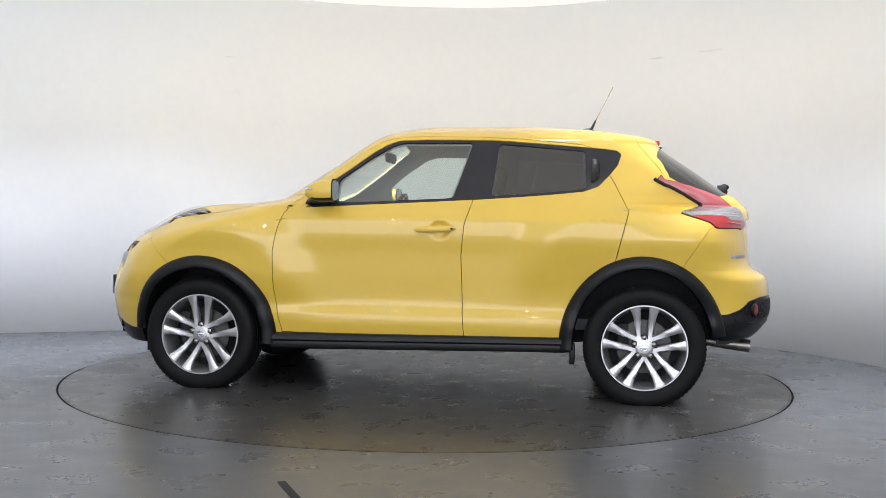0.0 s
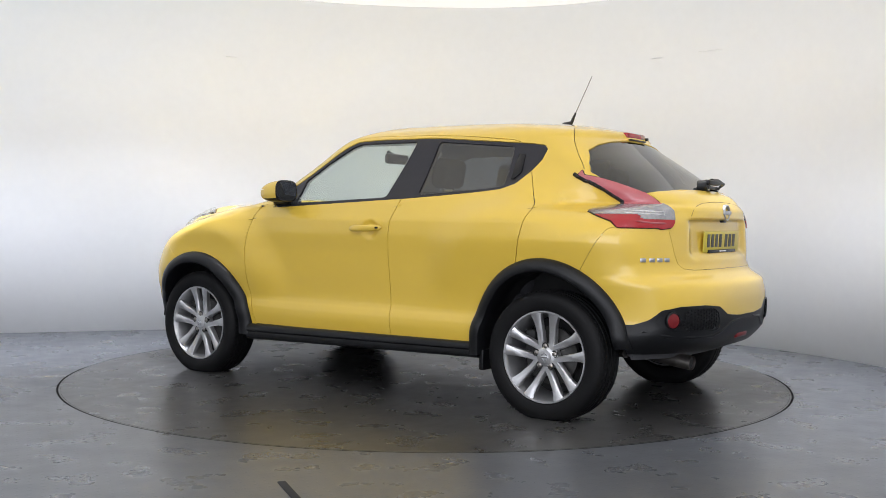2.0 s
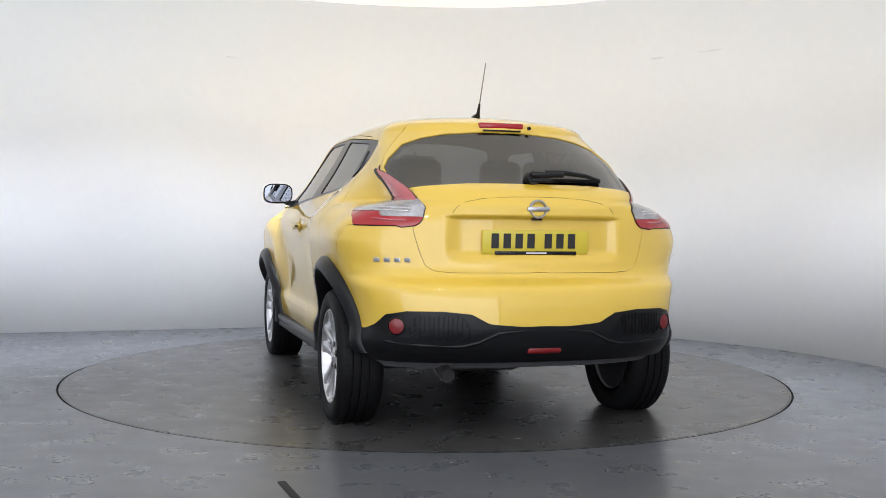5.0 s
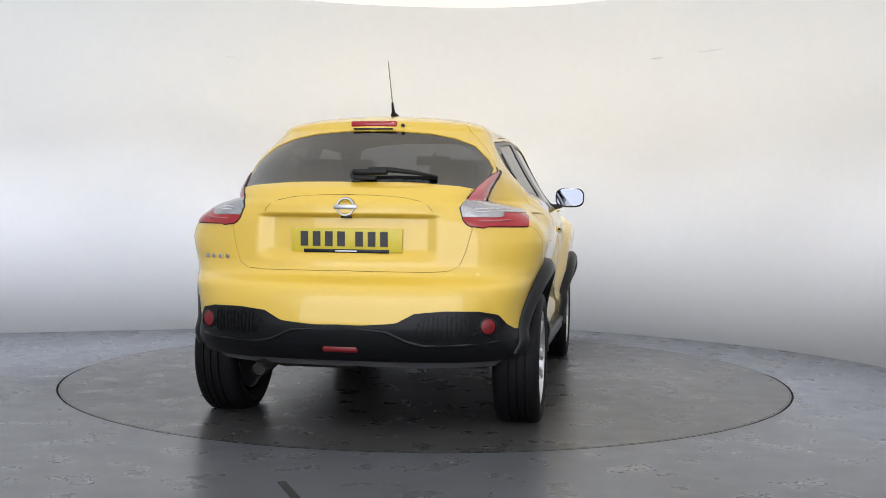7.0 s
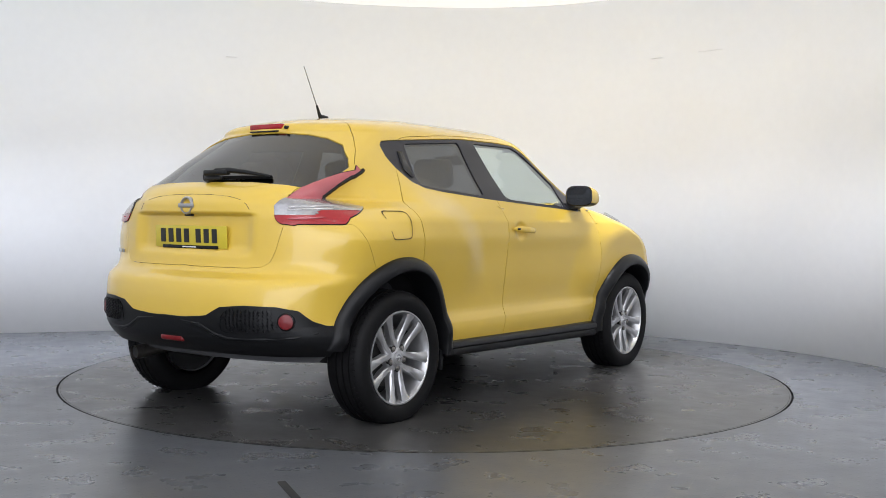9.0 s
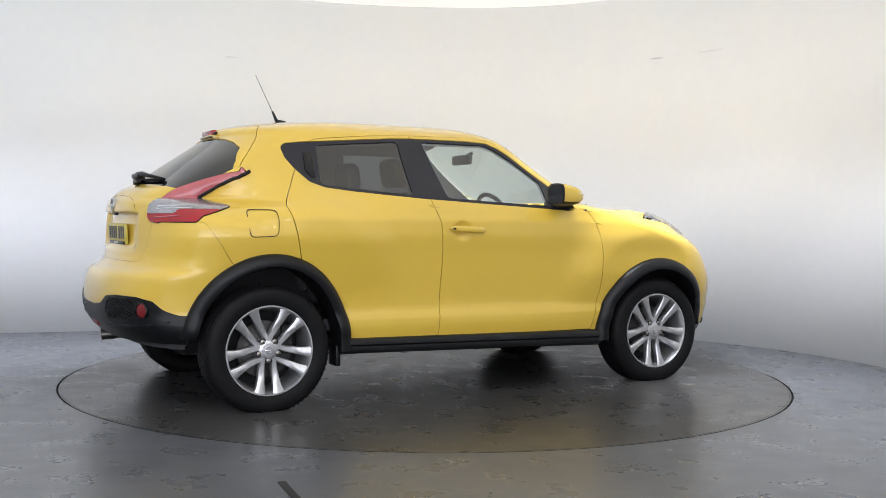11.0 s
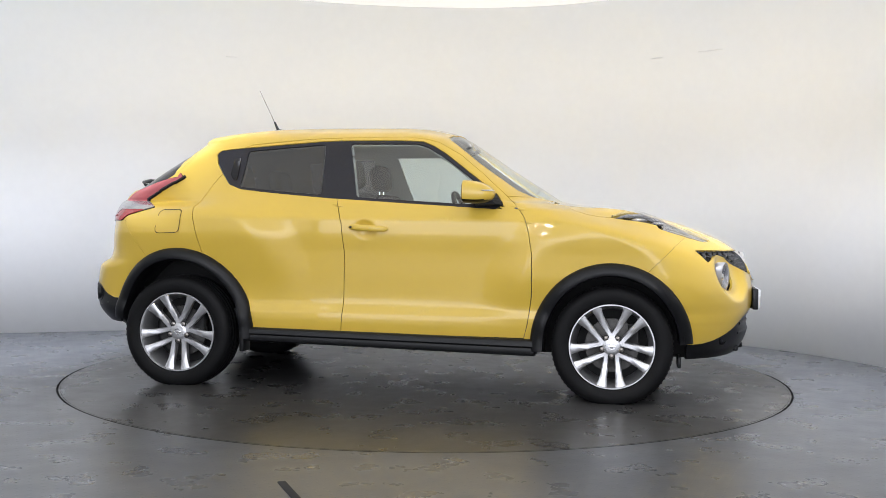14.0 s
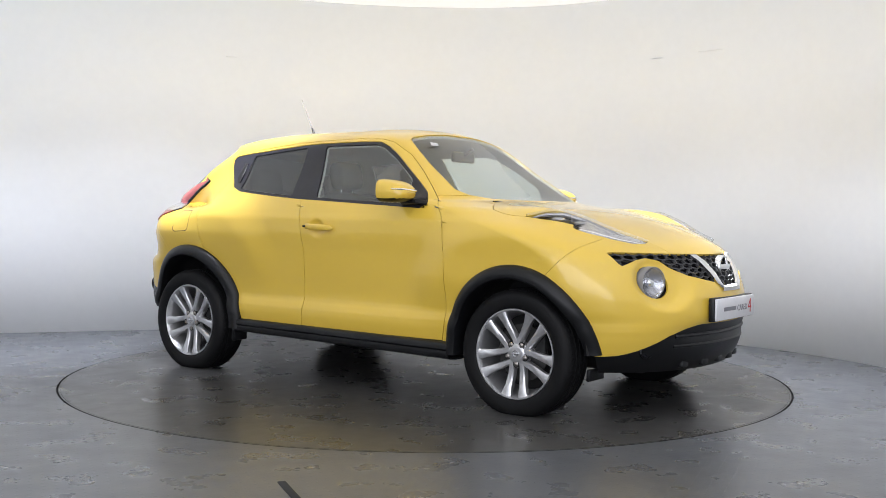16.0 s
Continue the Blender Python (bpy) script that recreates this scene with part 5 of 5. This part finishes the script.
def front_details():
    for s in (1, -1):
        head_lamp(s)
        round_lamp(s)
    g = panel("grille", faces_of("grille"), GLOSS_BLACK, CAR, "black mesh radiator grille", sink=0.030, gap=-0.003, flange=False)
    # mesh of the grille: rows of short cells
    verts, polys = [], []
    zs = [0.668 + 0.0225 * k for k in range(9)]
    for j, z in enumerate(zs):
        for k in range(-13, 14):
            y = 0.058 * k + (0.029 if j % 2 else 0)
            for (y0, z0), (y1, z1) in (((y - 0.029, z), (y, z + 0.009)), ((y, z + 0.009), (y + 0.029, z)), ((y, z + 0.009), (y, z + 0.0225))):
                if not inside(np.array([abs((y0 + y1) / 2)]), np.array([(z0 + z1) / 2]), GRILLE)[0]:
                    continue
                b0 = len(verts)
                half = 0.0032
                for yy, zz in ((y0, z0), (y1, z1)):
                    x = front_x(yy, zz) - 0.010
                    dy, dz = (half, 0) if y0 == y1 else (0, half)
                    verts.extend([(x, yy - dy, zz - dz), (x, yy + dy, zz + dz), (x - 0.018, yy + dy, zz + dz), (x - 0.018, yy - dy, zz - dz)])
                for q in range(4):
                    polys.append((b0 + q, b0 + (q + 1) % 4, b0 + 4 + (q + 1) % 4, b0 + 4 + q))
    mesh_object("grille_mesh", verts, polys, plain("grille_bars", (0.05, 0.05, 0.052), 0.25, vary=0.1), g, smooth=False)
    # V-shaped chrome frame
    for s in (1, -1):
        bm = bmesh.new()
        rows = []
        for y, z, w in ((0.232, 0.832, 0.054), (0.205, 0.80, 0.052), (0.165, 0.74, 0.048), (0.130, 0.685, 0.044), (0.10, 0.658, 0.030)):
            rows.append([bm.verts.new((front_x(yy, zz) + dx, s * yy, zz)) for yy, zz, dx in ((y + w / 2, z, -0.02), (y + w / 2, z, 0.006), (y + w / 5, z, 0.013), (y - w / 5, z, 0.013), (y - w / 2, z, 0.006), (y - w / 2, z, -0.02))])
        for a, b in zip(rows, rows[1:]):
            for j in range(5):
                bm.faces.new((a[j], a[j + 1], b[j + 1], b[j]))
        bmesh.ops.recalc_face_normals(bm, faces=bm.faces)
        part("chrome_bar", bm, CHROME, g, "broad chrome V bar")
    bm = bmesh.new()
    rows = []
    for y in (-0.115, -0.06, 0, 0.06, 0.115):
        x = front_x(y, 0.655)
        rows.append([bm.verts.new((x + dx, y, z)) for dx, z in ((-0.02, 0.640), (0.010, 0.643), (0.012, 0.662), (-0.01, 0.672))])
    for a, b in zip(rows, rows[1:]):
        for j in range(3):
            bm.faces.new((a[j], a[j + 1], b[j + 1], b[j]))
    bmesh.ops.recalc_face_normals(bm, faces=bm.faces)
    part("chrome_foot", bm, CHROME, g)
    ex = FRONT_X(0.765) - 0.012
    bm = bmesh.new()
    lathe(bm, [(0.062, ex - 0.02), (0.062, ex + 0.002), (0.057, ex + 0.009), (0.050, ex + 0.009), (0.046, ex), (0.046, ex - 0.02)], axis="x", steps=44, centre=(0, 0, 0.765))
    e = part("front_emblem", bm, CHROME, CAR, "round chrome emblem with a cross bar")
    bm = bmesh.new()
    box(bm, (ex + 0.006, 0, 0.765), (0.014, 0.150, 0.028), 0.004)
    part("emblem_bar", bm, CHROME, e)
    # show plate with slogan
    bm = bmesh.new()
    px = FRONT_X(0.55) + 0.016
    box(bm, (px, 0, 0.552), (0.014, 0.530, 0.112), 0.003)
    plate = part("show_plate", bm, PLATE_WHITE, CAR, "white show plate in the number-plate holder")
    bm = bmesh.new()
    box(bm, (px - 0.022, 0, 0.552), (0.030, 0.545, 0.122), 0.004)
    part("plate_holder", bm, PLASTIC, plate)
    face = Matrix(((0, 0, 1, px + 0.0075), (1, 0, 0, 0), (0, 1, 0, 0), (0, 0, 0, 1)))
    text_mesh("plate_text", "CARED", 0.045, face @ Matrix.Translation((0.085, -0.018 + 0.552, 0)), GREY_INK, plate)
    text_mesh("plate_numeral", "4", 0.105, face @ Matrix.Translation((0.195, -0.035 + 0.552, 0)), RED_INK, plate)
    bm = bmesh.new()
    box(bm, (px + 0.0075, -0.09, 0.551), (0.002, 0.17, 0.020))
    part("plate_bar", bm, GREY_INK, plate)
    # lower intake: fog lamps, blades
    for s in (1, -1):
        bm = bmesh.new()
        x = front_x(0.58, 0.355) - 0.016
        lathe(bm, [(0.040, -0.03), (0.040, 0.010), (0.034, 0.014), (0.030, 0.004)], axis="x", steps=24)
        bmesh.ops.transform(bm, matrix=Matrix.Translation((x - 0.004, s * 0.58, 0.355)) @ Matrix.Rotation(s * 0.5, 4, "Z"), verts=bm.verts)
        fog = part("front_fog_lamp", bm, GLOSS_BLACK, CAR, "small round fog lamp")
        bm = bmesh.new()
        lathe(bm, [(0.031, 0.004), (0.018, 0.010), (0.0005, 0.012)], axis="x", steps=24)
        bmesh.ops.transform(bm, matrix=Matrix.Translation((x - 0.004, s * 0.58, 0.355)) @ Matrix.Rotation(s * 0.5, 4, "Z"), verts=bm.verts)
        part("fog_lens", bm, GLOSS_BLACK, fog)
    for z, dx in ((0.425, 0.008), (0.375, 0.004)):
        bm = bmesh.new()
        tube(bm, [(front_x(y, z) + dx - 0.012, y, z) for y in np.linspace(-0.46, 0.46, 15)], 0.012, 8)
        part("intake_blade", bm, PLASTIC, CAR)
    for y in (-0.34, -0.17, 0.0, 0.17, 0.34):
        bm = bmesh.new()
        box(bm, (front_x(y, 0.275) - 0.006, y, 0.275), (0.035, 0.07, 0.035), 0.010, segments=3)
        part("lip_rib", bm, PLASTIC, CAR, "ribbed black front lip")


front_details()


# ---------------------------------------------------------------- cabin
def seat(x, y, back_h, wide, label):
    s = new("seat")
    s.parent = CAR
    s["label"] = label
    bm = bmesh.new()
    box(bm, (x + 0.18, y, 0.62), (0.52, wide, 0.16), 0.05, Matrix.Rotation(radians(-6), 3, "Y"), 3)
    part("cushion", bm, CLOTH, s)
    bm = bmesh.new()
    box(bm, (x - 0.12, y, 0.86), (0.15, wide * 0.96, back_h), 0.06, Matrix.Rotation(radians(-14), 3, "Y"), 3)
    part("backrest", bm, CLOTH, s)
    return s


def head_rest(parent, x, y, z):
    bm = bmesh.new()
    box(bm, (x, y, z), (0.10, 0.255, 0.175), 0.045, Matrix.Rotation(radians(-10), 3, "Y"), 4)
    part("headrest", bm, CLOTH, parent)
    bm = bmesh.new()
    for d in (-0.055, 0.055):
        tube(bm, [(x + 0.005, y + d, z - 0.16), (x, y + d, z - 0.06)], 0.006, 8)
    part("headrest_post", bm, CHROME, parent)


def cabin():
    for y in (0.355, -0.355):
        s = seat(-0.12, y, 0.60, 0.50, "dark cloth front seat")
        head_rest(s, -0.335, y, 1.265)
    b = seat(-0.86, 0.0, 0.56, 1.16, "dark cloth rear bench")
    for y in (0.36, -0.36):
        head_rest(b, -1.06, y, 1.225)
    bm = bmesh.new()
    rows = []
    for y in np.linspace(-0.70, 0.70, 15):
        hood_up = 0.05 * math.exp(-((y + 0.36) / 0.17) ** 2)
        rows.append([bm.verts.new(p) for p in ((0.50, y, 0.60), (0.47, y, 0.86), (0.50, y, 0.97 + hood_up), (0.56, y, 1.005 + hood_up), (0.68, y, 1.02 + hood_up * 0.4), (0.86, y, 1.045), (0.90, y, 0.9))])
    for a, c in zip(rows, rows[1:]):
        for k in range(6):
            bm.faces.new((a[k], a[k + 1], c[k + 1], c[k]))
    bmesh.ops.recalc_face_normals(bm, faces=bm.faces)
    part("dashboard", bm, CLOTH, CAR, "dark grey dashboard")
    # steering wheel
    bm = bmesh.new()
    m = Matrix.Translation((0.375, -0.355, 0.985)) @ Matrix.Rotation(radians(66), 4, "Y")
    pts = [m @ Vector((0.185 * math.cos(a), 0.185 * math.sin(a), 0)) for a in [2 * math.pi * k / 36 for k in range(37)]]
    tube(bm, pts, 0.015, 8)
    w = part("steering_wheel", bm, PLASTIC, CAR, "black steering wheel")
    bm = bmesh.new()
    box(bm, m @ Vector((0, 0, -0.01)), (0.12, 0.15, 0.06), 0.02, m.to_3x3())
    for a in (0, 90, -90):
        d = Vector((math.cos(radians(a)), math.sin(radians(a)), 0))
        tube(bm, [m @ (d * 0.04), m @ (d * 0.178)], 0.014, 8)
    part("wheel_spokes", bm, PLASTIC, w)
    bm = bmesh.new()
    box(bm, (0.325, 0.0, 1.385), (0.03, 0.23, 0.065), 0.014, segments=3)
    mm = part("rear_view_mirror", bm, PLASTIC, CAR, "black interior mirror")
    bm = bmesh.new()
    tube(bm, [(0.335, 0, 1.40), (0.40, 0, 1.435)], 0.012, 8)
    part("mirror_stem", bm, PLASTIC, mm)
    # cabin floor and load cover keep the light out
    bm = bmesh.new()
    box(bm, (-0.1, 0, 0.42), (2.0, 1.44, 0.06))
    part("cabin_floor", bm, CLOTH, CAR)
    bm = bmesh.new()
    box(bm, (-1.42, 0, 1.02), (0.52, 1.16, 0.02))
    part("load_cover", bm, CLOTH, CAR)
    bm = bmesh.new()
    tube(bm, [(front_y, y, z) for front_y, y, z in ((0.965, 0.40, 1.090), (0.965, 0.15, 1.100), (0.965, -0.20, 1.098))], 0.006, 8)
    tube(bm, [(0.985, -0.20, 1.085), (0.965, -0.42, 1.088), (0.925, -0.55, 1.098)], 0.006, 8)
    part("windscreen_wiper", bm, PLASTIC, CAR)
    # paper sticker in the corner of the windscreen
    bm = bmesh.new()
    box(bm, (0.40, -0.40, 1.44), (0.004, 0.07, 0.022), 0, Matrix.Rotation(radians(-34), 3, "Y"))
    part("tax_sticker", bm, PLATE_WHITE, CAR)


cabin()


def motions():
    for thing, off in ((TURNTABLE, Vector((0, 0, 0))), (CAR, CAR_OFFSET)):
        rows = []
        for k in range(17):
            turn = pose(0, 0, 0, 0, 0, heading(k))
            rows.append((float(k), turn @ Matrix.Translation(off)))
        walk(thing, rows)


motions()
